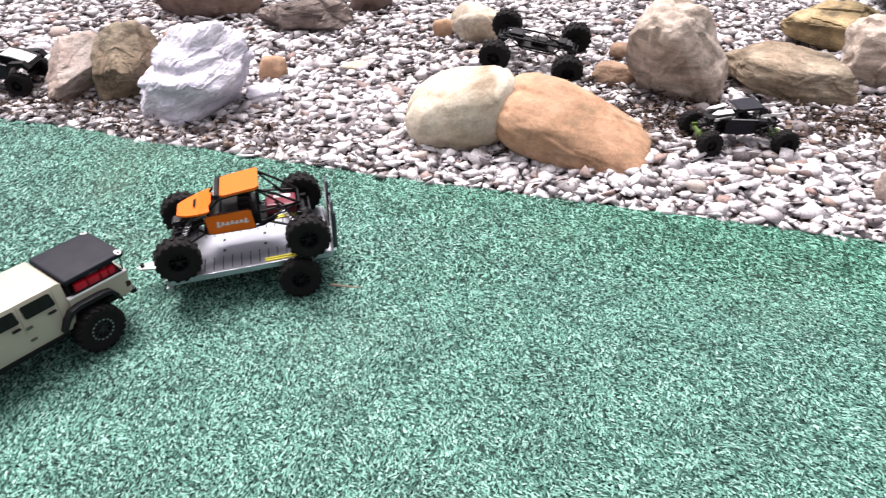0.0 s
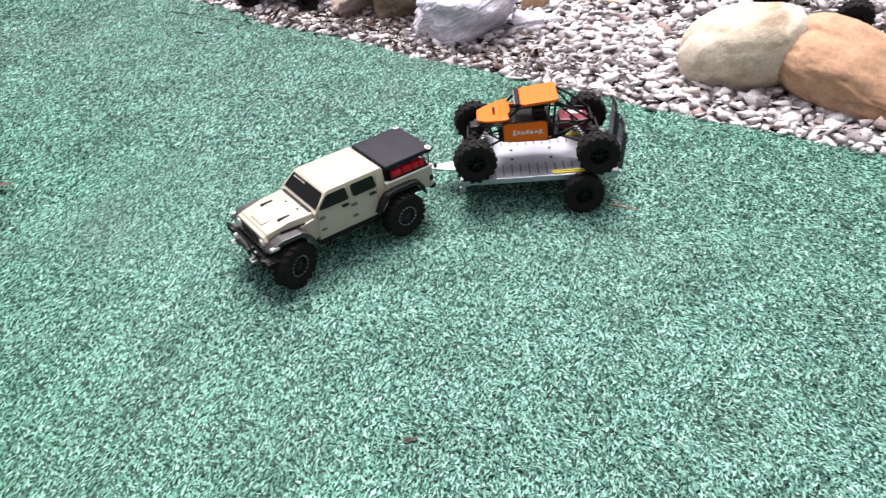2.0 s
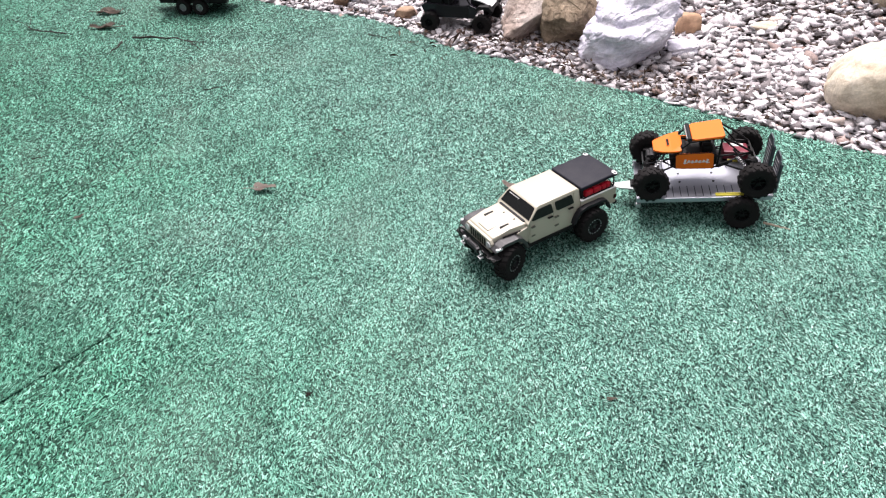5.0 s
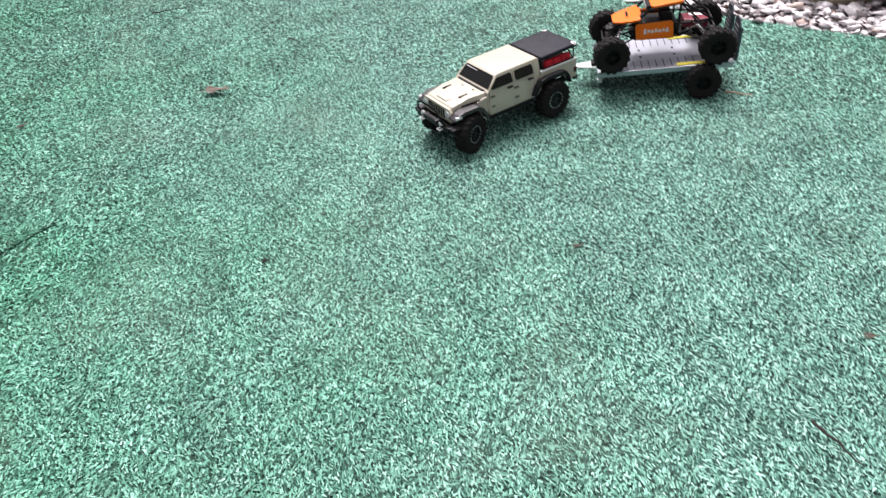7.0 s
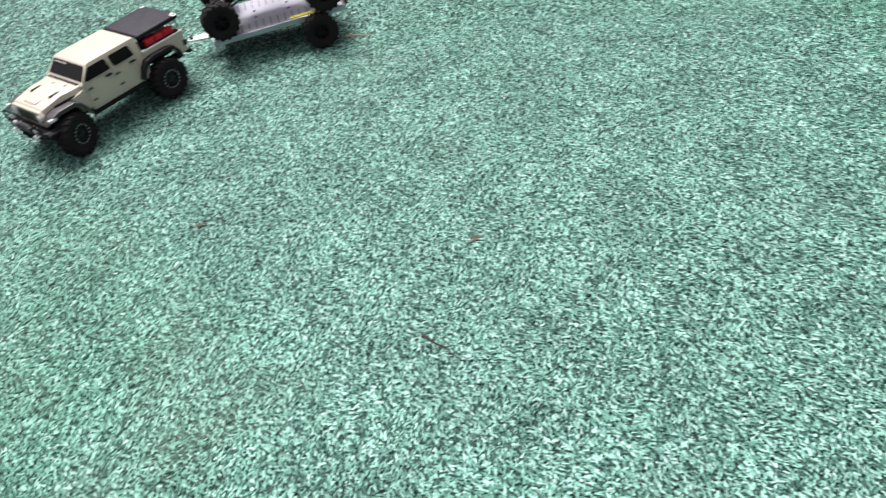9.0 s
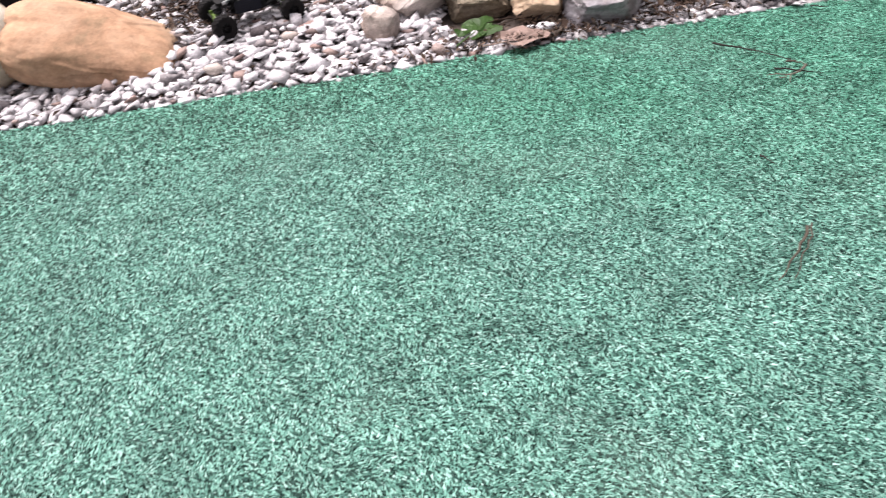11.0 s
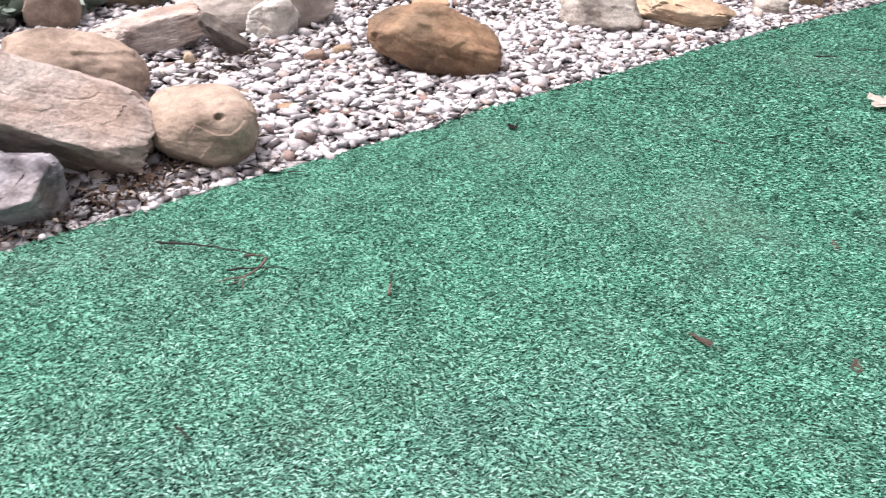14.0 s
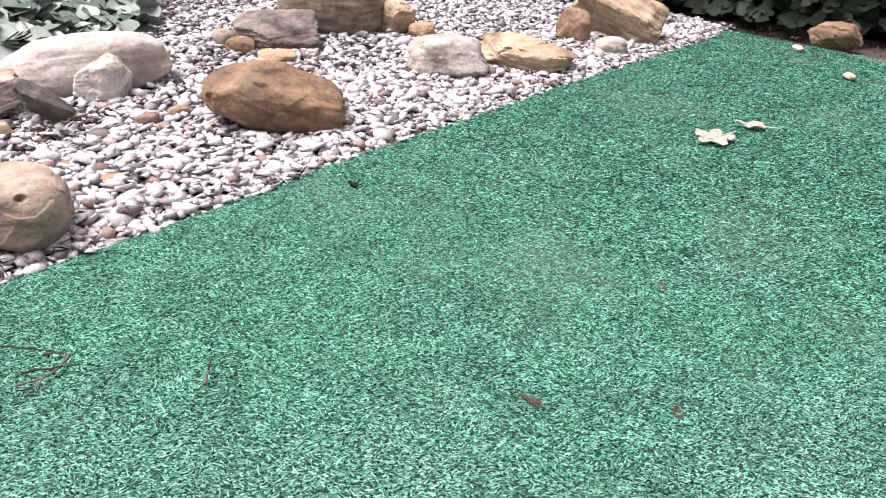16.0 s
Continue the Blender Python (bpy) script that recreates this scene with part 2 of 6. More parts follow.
PEBBLE = island_ramp("pale_gravel", [(0, (.15, .13, .135)), (.05, (.32, .29, .295)), (.13, (.52, .485, .495)), (.33, (.68, .645, .665)), (.62, (.80, .77, .79)),
                                     (.90, (.93, .90, .92)), (.945, (.66, .58, .57)), (.97, (.44, .33, .295)), (.985, (.34, .225, .20)), (1, (.28, .255, .26))], .75, fine=.28, bump=.6)
STAINED = island_ramp("stained_gravel", [(0, (.20, .15, .14)), (.3, (.36, .28, .26)), (.55, (.50, .40, .36)), (.8, (.62, .54, .49)), (1, (.46, .33, .27))], .8, fine=.25, bump=.5)
LITTER = island_ramp("dry_litter", [(0, (.03, .02, .016)), (.5, (.075, .048, .036)), (.8, (.12, .085, .065)), (.95, (.20, .14, .105)), (1, (.36, .30, .25))], .9)


def turf_fibre(name, fresh, faded, loops=False, k=1.0):
    """Green synthetic turf. It is faded and trodden in the middle of the yard and fresher towards its edges, with faint
    grey dirt.
    loops: the matted ground of the carpet, its colour darkened as the shade in the gaps; otherwise every fibre has its
    own shade."""
    m = bpy.data.materials.new(name)
    m.use_nodes = True
    n, l = m.node_tree.nodes, m.node_tree.links
    b = n["Principled BSDF"]
    tc, geo = n.new("ShaderNodeTexCoord"), n.new("ShaderNodeNewGeometry")

    def cloud(scale, detail, twist=0.0):
        no = n.new("ShaderNodeTexNoise")
        no.inputs["Scale"].default_value, no.inputs["Detail"].default_value, no.inputs["Distortion"].default_value = scale, detail, twist
        l.new(tc.outputs["Object"], no.inputs["Vector"])
        return no.outputs["Fac"]

    def spread(value, lo, hi, a, z):
        mr = n.new("ShaderNodeMapRange")
        mr.inputs["From Min"].default_value, mr.inputs["From Max"].default_value = lo, hi
        mr.inputs["To Min"].default_value, mr.inputs["To Max"].default_value = a, z
        l.new(value, mr.inputs["Value"])
        return mr.outputs[0]

    def blend(kind, fac, one, two):
        mx = n.new("ShaderNodeMixRGB")
        mx.blend_type = kind
        for slot, value in ((0, fac), (1, one), (2, two)):
            if isinstance(value, (int, float)):
                mx.inputs[slot].default_value = value
            elif isinstance(value, tuple):
                mx.inputs[slot].default_value = (*value, 1)
            else:
                l.new(value, mx.inputs[slot])
        return mx.outputs[0]

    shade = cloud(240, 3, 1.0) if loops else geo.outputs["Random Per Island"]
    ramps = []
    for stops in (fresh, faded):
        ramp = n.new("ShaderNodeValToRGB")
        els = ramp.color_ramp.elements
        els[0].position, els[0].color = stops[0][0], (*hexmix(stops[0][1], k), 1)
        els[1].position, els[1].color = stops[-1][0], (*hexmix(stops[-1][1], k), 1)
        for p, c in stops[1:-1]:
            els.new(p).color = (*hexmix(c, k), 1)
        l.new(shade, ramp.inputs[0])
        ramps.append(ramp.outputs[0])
    # how far the spot lies from the trodden middle
    off = n.new("ShaderNodeVectorMath")
    off.operation = "MULTIPLY_ADD"
    off.inputs[1].default_value, off.inputs[2].default_value = (.50, .95, 0), (-.179, -.246, 0)
    slant = n.new("ShaderNodeMapping")
    slant.inputs["Rotation"].default_value = (0, 0, radians(39.7))
    l.new(tc.outputs["Object"], slant.inputs["Vector"])
    l.new(slant.outputs[0], off.inputs[0])
    near = n.new("ShaderNodeVectorMath")
    near.operation = "MULTIPLY"
    near.inputs[1].default_value = (.3, 1, 1)
    l.new(off.outputs[0], near.inputs[0])
    side = n.new("ShaderNodeVectorMath")
    side.operation = "MAXIMUM"
    l.new(off.outputs[0], side.inputs[0])
    l.new(near.outputs[0], side.inputs[1])
    far = n.new("ShaderNodeVectorMath")
    far.operation = "LENGTH"
    l.new(side.outputs[0], far.inputs[0])
    patchy = n.new("ShaderNodeMath")
    patchy.operation = "MULTIPLY_ADD"
    patchy.inputs[1].default_value = .9
    l.new(cloud(2.6, 4), patchy.inputs[0])
    l.new(far.outputs["Value"], patchy.inputs[2])
    colour = blend("MIX", spread(patchy.outputs[0], .72, 1.30, 1.0, 0.0), ramps[0], ramps[1])
    colour = blend("MULTIPLY", 1.0, colour, spread(cloud(14, 5), .34, .66, .82, 1.18))
    colour = blend("MIX", spread(cloud(3.3, 5, .6), .54, .74, 0.0, .22), colour, (.15, .205, .17))
    l.new(colour, b.inputs["Base Color"])
    b.inputs["Roughness"].default_value = .85 if loops else .6
    b.inputs["Specular IOR Level"].default_value = .08 if loops else .16
    if loops:
        bp = n.new("ShaderNodeBump")
        bp.inputs["Strength"].default_value, bp.inputs["Distance"].default_value = .8, .004
        l.new(shade, bp.inputs["Height"])
        l.new(bp.outputs[0], b.inputs["Normal"])
    return m


# darkest stops hold the shade between tufts, palest stops the fibres' highlights
FRESH = [(0, (.005, .028, .017)), (.20, (.015, .076, .047)), (.45, (.044, .180, .118)), (.72, (.092, .305, .211)), (.92, (.165, .415, .312)), (1, (.24, .49, .39))]
FADED = [(0, (.007, .026, .020)), (.20, (.022, .071, .055)), (.45, (.074, .196, .153)), (.72, (.144, .326, .262)), (.92, (.238, .450, .378)), (1, (.34, .545, .478))]
TURF_PILE = turf_fibre("green_turf_pile", FRESH, FADED)
TURF_PILE_WORN = turf_fibre("worn_dark_turf_pile", FRESH, FADED, False, .82)
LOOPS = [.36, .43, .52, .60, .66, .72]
# pile colours cut to a fifth: gap shade painted into the ground
TURF_BASE = turf_fibre("shaded_turf_loops", [(p, c) for p, (q, c) in zip(LOOPS, FRESH)], [(p, c) for p, (q, c) in zip(LOOPS, FADED)], True, .20)
TURF_WORN = turf_fibre("worn_shaded_turf_loops", [(p, c) for p, (q, c) in zip(LOOPS, FRESH)], [(p, c) for p, (q, c) in zip(LOOPS, FADED)], True, .30)
IVY = island_ramp("ivy_leaf", [(0, (.12, .17, .13)), (.5, (.25, .315, .265)), (1, (.42, .48, .44))], .38, fine=.15, spec=.4)
# the ivy again, with the hedge's shade put into the leaf colour
IVY_SHADED = island_ramp("shaded_ivy_leaf", [(0, (.012, .02, .012)), (.6, (.03, .045, .03)), (1, (.07, .09, .06))], .5, fine=.2)
SOIL = material("soil_and_grit", (.15, .12, .105), .95, vary=.5, scale=30, fine=500, bump=.8, spec=.1)
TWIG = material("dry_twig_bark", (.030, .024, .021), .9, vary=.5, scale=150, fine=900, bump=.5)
STRAW = material("dry_straw", (.085, .068, .050), .8, vary=.4, scale=150, fine=900, bump=.4)
DRYLEAF = material("dry_leaf_brown", (.16, .125, .10), .8, vary=.4, scale=90, fine=700, bump=.4)
PALESTICK = material("pale_straw", (.36, .29, .215), .8, vary=.3, scale=150, fine=900, bump=.4)
PALELEAF = material("dry_leaf_pale", (.88, .81, .73), .8, vary=.25, scale=90, fine=700, bump=.4)
BROWNLEAF = material("dry_leaf_mid_brown", (.31, .25, .215), .8, vary=.45, scale=70, fine=700, bump=.5)
PINKLEAF = material("dry_leaf_pink", (.62, .45, .385), .75, vary=.25, scale=70, fine=700, bump=.4)
GREENLEAF = material("fresh_leaf_green", (.075, .17, .035), .5, vary=.3, scale=60, fine=500, bump=.3)
CREAM_PAINT = material("cream_body_paint", (.52, .485, .39), .38, vary=.05, scale=40, fine=900, bump=.05, coat=.2)
BLACK_PLASTIC = material("black_plastic", (.007, .007, .008), .5, vary=.25, scale=80, fine=900, bump=.15, spec=.22)
GREY_PLASTIC = material("dark_grey_plastic", (.014, .014, .017), .5, vary=.2, scale=80, fine=900, bump=.15, spec=.22)
COVER = material("blue_black_canvas", (.006, .007, .016), .62, vary=.15, scale=60, fine=1500, bump=.4, spec=.35)
RUBBER = material("tyre_rubber", (.015, .0138, .0142), .8, vary=.3, scale=90, fine=800, bump=.3, spec=.16)
SILVER = material("brushed_silver", (.38, .38, .40), .35, .9, vary=.1, scale=90, fine=900, bump=.1)
GUNMETAL = material("gunmetal_rim", (.035, .035, .038), .45, .5, vary=.2, scale=90, fine=900, bump=.1)
DECK = material("brushed_aluminium_deck", (.34, .35, .395), .36, .85, vary=.12, scale=22, fine=1200, bump=.12)
RAMP = material("dull_aluminium_ramp", (.06, .067, .08), .45, .6, vary=.15, scale=40, fine=1200, bump=.12)
WHITE_PLATE = material("white_coated_plate", (.66, .72, .70), .4, .0, vary=.06, scale=60, fine=900, bump=.05)
ORANGE = material("orange_body_panel", (.92, .175, .005), .45, vary=.08, scale=45, fine=900, bump=.05, spec=.3, coat=.05)
YELLOW = material("yellow_strap", (.75, .66, .07), .6, vary=.2, scale=150, fine=900, bump=.2)
FLARE = material("satin_grey_plastic", (.040, .039, .042), .38, vary=.15, scale=80, fine=900, bump=.12, spec=.6)
GLOSS = material("glossy_black_plastic", (.016, .014, .020), .22, vary=.2, scale=40, fine=900, bump=.03, spec=.4)
RED = material("red_fuel_can_plastic", (.58, .012, .03), .35, vary=.2, scale=100, fine=900, bump=.1)
PINKRED = material("red_battery_wrap", (.19, .022, .040), .35, vary=.35, scale=120, fine=900, bump=.1)
WHITE = material("white_print", (.78, .78, .78), .5, vary=.06, scale=90, fine=900, bump=.05)
GREEN_PART = material("lime_green_axle", (.11, .19, .03), .45, vary=.2, scale=90, fine=900, bump=.1)
DARK_GLASS = material("smoked_window", (.010, .011, .011), .15, vary=.2, scale=40, fine=900, bump=.02, spec=.3)
TAIL = material("dark_tail_lens", (.06, .012, .012), .2, vary=.2, scale=90, fine=900, bump=.02)
LAMP = material("clear_lamp_lens", (.75, .76, .78), .15, .2, vary=.1, scale=90, fine=900, bump=.05)
HINGE = material("dark_hinge_print", (.12, .115, .095), .5, vary=.1, scale=90, fine=900, bump=.05)
BADGE = material("faded_badge_print", (.30, .29, .22), .5, vary=.1, scale=90, fine=900, bump=.05)


# ---- mesh helpers ----
def mesh_of(name, bm, mat, smooth=False):
    me = bpy.data.meshes.new(name)
    bmesh.ops.recalc_face_normals(bm, faces=bm.faces)
    if smooth:
        for f in bm.faces:
            f.smooth = True
    bm.to_mesh(me)
    bm.free()
    me.materials.append(mat)
    return me


def part(name, bm, mat, parent, label="", smooth=False, m=None):
    ob = new(name, mesh_of(name, bm, mat, smooth))
    ob.parent = parent
    if m is not None:
        ob.matrix_basis = m
    if label:
        ob["label"] = label
    return ob


def thing(name, label, category, m, group="", kind=""):
    ob = new(name)
    ob.empty_display_size = 0.02
    ob.matrix_world = m
    return tagged(ob, label, category, group, kind)


def bx(bm, x0, x1, y0, y1, z0, z1, bevel=0.0, m=None, segs=2):
    r = bmesh.ops.create_cube(bm, size=1, matrix=Matrix.Translation(((x0 + x1) / 2, (y0 + y1) / 2, (z0 + z1) / 2)) @ Matrix.Diagonal((x1 - x0, y1 - y0, z1 - z0, 1)))
    vs = r["verts"]
    if bevel:
        es = list({e for v in vs for e in v.link_edges})
        vs = list({v for f in bmesh.ops.bevel(bm, geom=es, offset=bevel, segments=segs, profile=0.6, affect="EDGES")["faces"] for v in f.verts} | {v for v in vs if v.is_valid})
    if m is not None:
        bmesh.ops.transform(bm, matrix=m, verts=vs)
    return vs


def prism(bm, pts, y0, y1, bevel=0.0, axis="y"):
    """A polygon of (x, z) drawn out from y0 to y1."""
    put = (lambda a, b, c: (a, c, b)) if axis == "y" else (lambda a, b, c: (a, b, c)) if axis == "z" else (lambda a, b, c: (c, a, b))
    lo = [bm.verts.new(put(a, b, y0)) for a, b in pts]
    hi = [bm.verts.new(put(a, b, y1)) for a, b in pts]
    fs = [bm.faces.new(lo), bm.faces.new(hi[::-1])]
    n = len(pts)
    for i in range(n):
        fs.append(bm.faces.new((lo[i], lo[(i + 1) % n], hi[(i + 1) % n], hi[i])))
    vs = lo + hi
    if bevel:
        es = list({e for f in fs for e in f.edges})
        vs = list({v for f in bmesh.ops.bevel(bm, geom=es, offset=bevel, segments=2, profile=0.6, affect="EDGES")["faces"] for v in f.verts} | {v for v in vs if v.is_valid})
    return vs


def tube(bm, pts, r, n=8, r2=None):
    """A round bar along the points, tapering to r2."""
    pts = [Vector(p) for p in pts]
    rings = []
    for i, p in enumerate(pts):
        d = (pts[min(i + 1, len(pts) - 1)] - pts[max(i - 1, 0)]).normalized()
        u = d.orthogonal().normalized() if i == 0 else (u - d * u.dot(d)).normalized()
        w = d.cross(u)
        k = r if r2 is None else r + (r2 - r) * i / (len(pts) - 1)
        rings.append([bm.verts.new(p + (u * math.cos(a) + w * math.sin(a)) * k) for a in (2 * math.pi * j / n for j in range(n))])
    for a, b in zip(rings, rings[1:]):
        for j in range(n):
            bm.faces.new((a[j], a[(j + 1) % n], b[(j + 1) % n], b[j]))
    bm.faces.new(rings[0][::-1])
    bm.faces.new(rings[-1])


def lathe(bm, prof, segs=28):
    """(radius, y) turned round the y axis; a closed ring profile."""
    rings = [[bm.verts.new((r * math.cos(a), y, r * math.sin(a))) for a in (2 * math.pi * j / segs for j in range(segs))] for r, y in prof]
    for a, b in zip(rings, rings[1:] + rings[:1]):
        for j in range(segs):
            bm.faces.new((a[j], a[(j + 1) % segs], b[(j + 1) % segs], b[j]))


def smooth_keep(me, angle=35):
    for p in me.polygons:
        p.use_smooth = True
    me.set_sharp_from_angle(angle=radians(angle))


# ---- ground, turf, gravel ----
EDGE_X = (-4.0, -1.9, -1.41, -1.18, -1.01, -.89, -.77, -.65, -.53, -.41, -.31, -.21, -.08, .06, .31, .5, .61, .78, .95, 1.12, 1.34, 1.62, 1.8, 2.1, 2.51, 2.9, 3.26, 3.5)
EDGE_Y = (1.95, 1.50, 1.39, 1.37, 1.31, 1.24, 1.21, 1.18, 1.13, 1.10, 1.07, 1.04, 1.00, .965, .90, .85, .82, .78, .735, .69, .63, .55, .515, .425, .31, .185, .07, .02)


def edge_y(x):
    """Where the turf ends and the gravel begins."""
    return np.interp(x, EDGE_X, EDGE_Y)


def from_arrays(name, verts, faces, mat, smooth=False):
    me = bpy.data.meshes.new(name)
    nv, nf = len(verts), len(faces)
    me.vertices.add(nv)
    me.vertices.foreach_set("co", np.ascontiguousarray(verts, dtype=np.float32).ravel())
    me.loops.add(nf * 3)
    me.loops.foreach_set("vertex_index", np.ascontiguousarray(faces, dtype=np.int32).ravel())
    me.polygons.add(nf)
    me.polygons.foreach_set("loop_start", np.arange(0, nf * 3, 3, dtype=np.int32))
    if smooth:
        me.polygons.foreach_set("use_smooth", np.ones(nf, dtype=bool))
    me.update(calc_edges=True)
    me.materials.append(mat)
    return new(name, me)


bm = bmesh.new()
bmesh.ops.create_grid(bm, x_segments=60, y_segments=60, size=40)
for v in bm.verts:
    v.co.z = -0.012 + 0.02 * noise.noise(v.co * 0.2) * min(1, max(0, (v.co.length - 6) / 10))
ground = tagged(new("ground", mesh_of("ground", bm, SOIL)), "brown soil and grit under the pale gravel", "ground", kind="structure")

bm = bmesh.new()
top = []
xs = np.linspace(-4.0, 3.5, 260)
for x in xs:
    top.append((x, float(edge_y(x)) + 0.006 * noise.noise(Vector((x * 9, 0, 0))) + 0.004 * noise.noise(Vector((x * 40, 3, 0)))))
outline = top + [(3.40, -.2), (3.32, -.44), (3.2, -1.2), (3.1, -4.0), (-4.0, -4.0)]
lo = [bm.verts.new((x, y, -0.011)) for x, y in outline]
hi = [bm.verts.new((x, y, -0.0015)) for x, y in outline]
bm.faces.new(hi)
for i in range(len(outline)):
    j = (i + 1) % len(outline)
    bm.faces.new((lo[i], lo[j], hi[j], hi[i]))
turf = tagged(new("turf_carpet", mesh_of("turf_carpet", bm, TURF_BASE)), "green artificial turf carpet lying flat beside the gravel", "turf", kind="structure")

rng = np.random.RandomState(7)


def combed(p):
    """A number from -1 to 1 that drifts from place to place: which way the pile lies."""
    out = np.zeros(len(p))
    for k in range(7):
        w = 2 * math.pi / (.020 * 1.38 ** k)
        out += np.sin(p[:, 0] * w * math.cos(2.4 * k) + p[:, 1] * w * math.sin(2.4 * k) + 1.7 * k)
    return out / 3.2


def turf_blades(name, xy, length, width, mat, parent, z0=-0.0012):
    """Tapering fibres that lie almost level over the darker ground of the carpet, small tufts of them the same way."""
    n = len(xy)
    a = 2.0 + .60 * combed(xy) + rng.normal(0, .52, n) + np.pi * rng.randint(0, 2, n)
    up = rng.uniform(-0.02, 0.26, n)
    ln = length * rng.uniform(0.55, 1.35, n)
    d = np.c_[np.cos(a) * np.cos(up), np.sin(a) * np.cos(up), np.sin(up)] * ln[:, None]
    s = np.c_[-np.sin(a), np.cos(a), rng.normal(0, .22, n)] * (width * rng.uniform(.6, 1.3, n))[:, None]
    base = np.c_[xy, z0 + rng.uniform(-.0004, .0012, n)]
    v = np.empty((n, 3, 3))
    v[:, 0], v[:, 1], v[:, 2] = base - s / 2, base + s / 2, base + d
    ob = from_arrays(name, v.reshape(-1, 3), np.arange(3 * n).reshape(-1, 3), mat)
    ob.parent = parent
    return tagged(ob, kind="stuff")


def scatter(x0, x1, y0, step, y1=2.0, hole=None):
    """Points on the turf, one to a cell; hole: a rectangle left out."""
    nx, ny = int((x1 - x0) / step), int((y1 - y0) / step)
    gx, gy = np.meshgrid(np.arange(nx), np.arange(ny))
    p = np.c_[x0 + (gx.ravel() + rng.rand(nx * ny)) * step, y0 + (gy.ravel() + rng.rand(nx * ny)) * step]
    ok = (p[:, 1] < edge_y(p[:, 0]) - 0.001) & (p[:, 0] < 3.45 + .18 * np.minimum(0, p[:, 1]))
    if hole:
        ok &= ~((p[:, 0] > hole[0]) & (p[:, 0] < hole[1]) & (p[:, 1] > hole[2]) & (p[:, 1] < hole[3]))
    return p[ok]


NEAR = (-.85, 1.75, -.40, .72)
turf_blades("turf_pile", scatter(NEAR[0], NEAR[1], NEAR[2], .0021, NEAR[3]), .0058, .0019, TURF_PILE, turf)
turf_blades("turf_pile", scatter(-1.25, 2.0, -.45, .0029, 2.0, NEAR), .0076, .0024, TURF_PILE, turf)
turf_blades("turf_pile", scatter(2.0, 3.5, -1.3, .0036), .0084, .0027, TURF_PILE, turf)
turf_blades("turf_pile", scatter(-2.6, -1.25, -.3, .0038), .0088, .0028, TURF_PILE, turf)


def chip(seed, points):
    """One angular gravel chip about 1 across: the hull of random points."""
    r = np.random.RandomState(seed)
    q = r.normal(size=(points, 3))
    q /= np.linalg.norm(q, axis=1)[:, None]
    bm = bmesh.new()
    for p in q * r.uniform(.72, 1.0, (points, 1)):
        bm.verts.new(p)
    out = bmesh.ops.convex_hull(bm, input=bm.verts)
    bmesh.ops.delete(bm, geom=[g for g in out["geom_interior"] if isinstance(g, bmesh.types.BMVert)], context="VERTS")
    bm.verts.index_update()
    bmesh.ops.triangulate(bm, faces=bm.faces)
    bmesh.ops.recalc_face_normals(bm, faces=bm.faces)
    v = np.array([x.co[:] for x in bm.verts])
    f = np.array([[x.index for x in y.verts] for y in bm.faces])
    bm.free()
    return v, f


def pebbles(name, xy, z, size, points, seed, mat, flat=(.90, .34)):
    """Many chips in one mesh."""
    n = len(xy)
    which = rng.randint(0, 16, n)
    vs, fs, start = [], [], 0
    for k in range(16):
        v, f = chip(seed + k, points)
        i = np.where(which == k)[0]
        m = len(i)
        s1 = size[i]
        base = v[None] * np.c_[s1, s1 * rng.uniform(flat[0] - .18, flat[0] + .2, m), s1 * rng.uniform(flat[1] - .15, flat[1] + .2, m)][:, None, :]
        for a, (p, q) in ((rng.normal(0, .24, m), (1, 2)), (rng.normal(0, .24, m), (0, 2)), (rng.uniform(0, 2 * np.pi, m), (0, 1))):
            c, s = np.cos(a)[:, None], np.sin(a)[:, None]
            u, w = base[:, :, p].copy(), base[:, :, q].copy()
            base[:, :, p], base[:, :, q] = u * c - w * s, u * s + w * c
        base += np.c_[xy[i], z[i]][:, None, :]
        vs.append(base.reshape(-1, 3))
        fs.append((f[None] + (np.arange(m) * len(v))[:, None, None] + start).reshape(-1, 3))
        start += m * len(v)
    return from_arrays(name, np.concatenate(vs), np.concatenate(fs), mat)


def bed(x0, x1, d0, d1, step):
    nx, ny = int((x1 - x0) / step), int((d1 - d0) / step)
    gx, gy = np.meshgrid(np.arange(nx), np.arange(ny))
    x = x0 + (gx.ravel() + rng.rand(nx * ny) * .95) * step
    d = d0 + (gy.ravel() + rng.rand(nx * ny) * .95) * step
    p = np.c_[x, edge_y(x) + d]
    bare = ((p[:, 0] - .98) / .19) ** 2 + ((p[:, 1] - .90) / .10) ** 2 < 1
    return p[~bare], d[~bare]


near, dn = bed(-1.9, 3.55, -.004, .42, .0115)
size = np.clip(rng.lognormal(math.log(.0146), .36, len(near)), .007, .030)
size = np.where(dn < .02, size * .8, size)
g = pebbles("gravel", near, rng.uniform(-.012, .003, len(near)) + np.clip(dn * .04, 0, .008), size, 9, 40, PEBBLE)
tagged(g, "pale white, grey and pinkish gravel chips", "gravel", kind="stuff")
farp, df = bed(-2.3, 3.9, .42, 1.5, .0143)
size = np.clip(rng.lognormal(math.log(.0152), .36, len(farp)), .008, .030)
g2 = pebbles("gravel", farp, rng.uniform(-.012, .006, len(farp)) + .006, size, 8, 80, PEBBLE)
tagged(g2, "pale gravel further back behind the boulders", "gravel", kind="stuff")

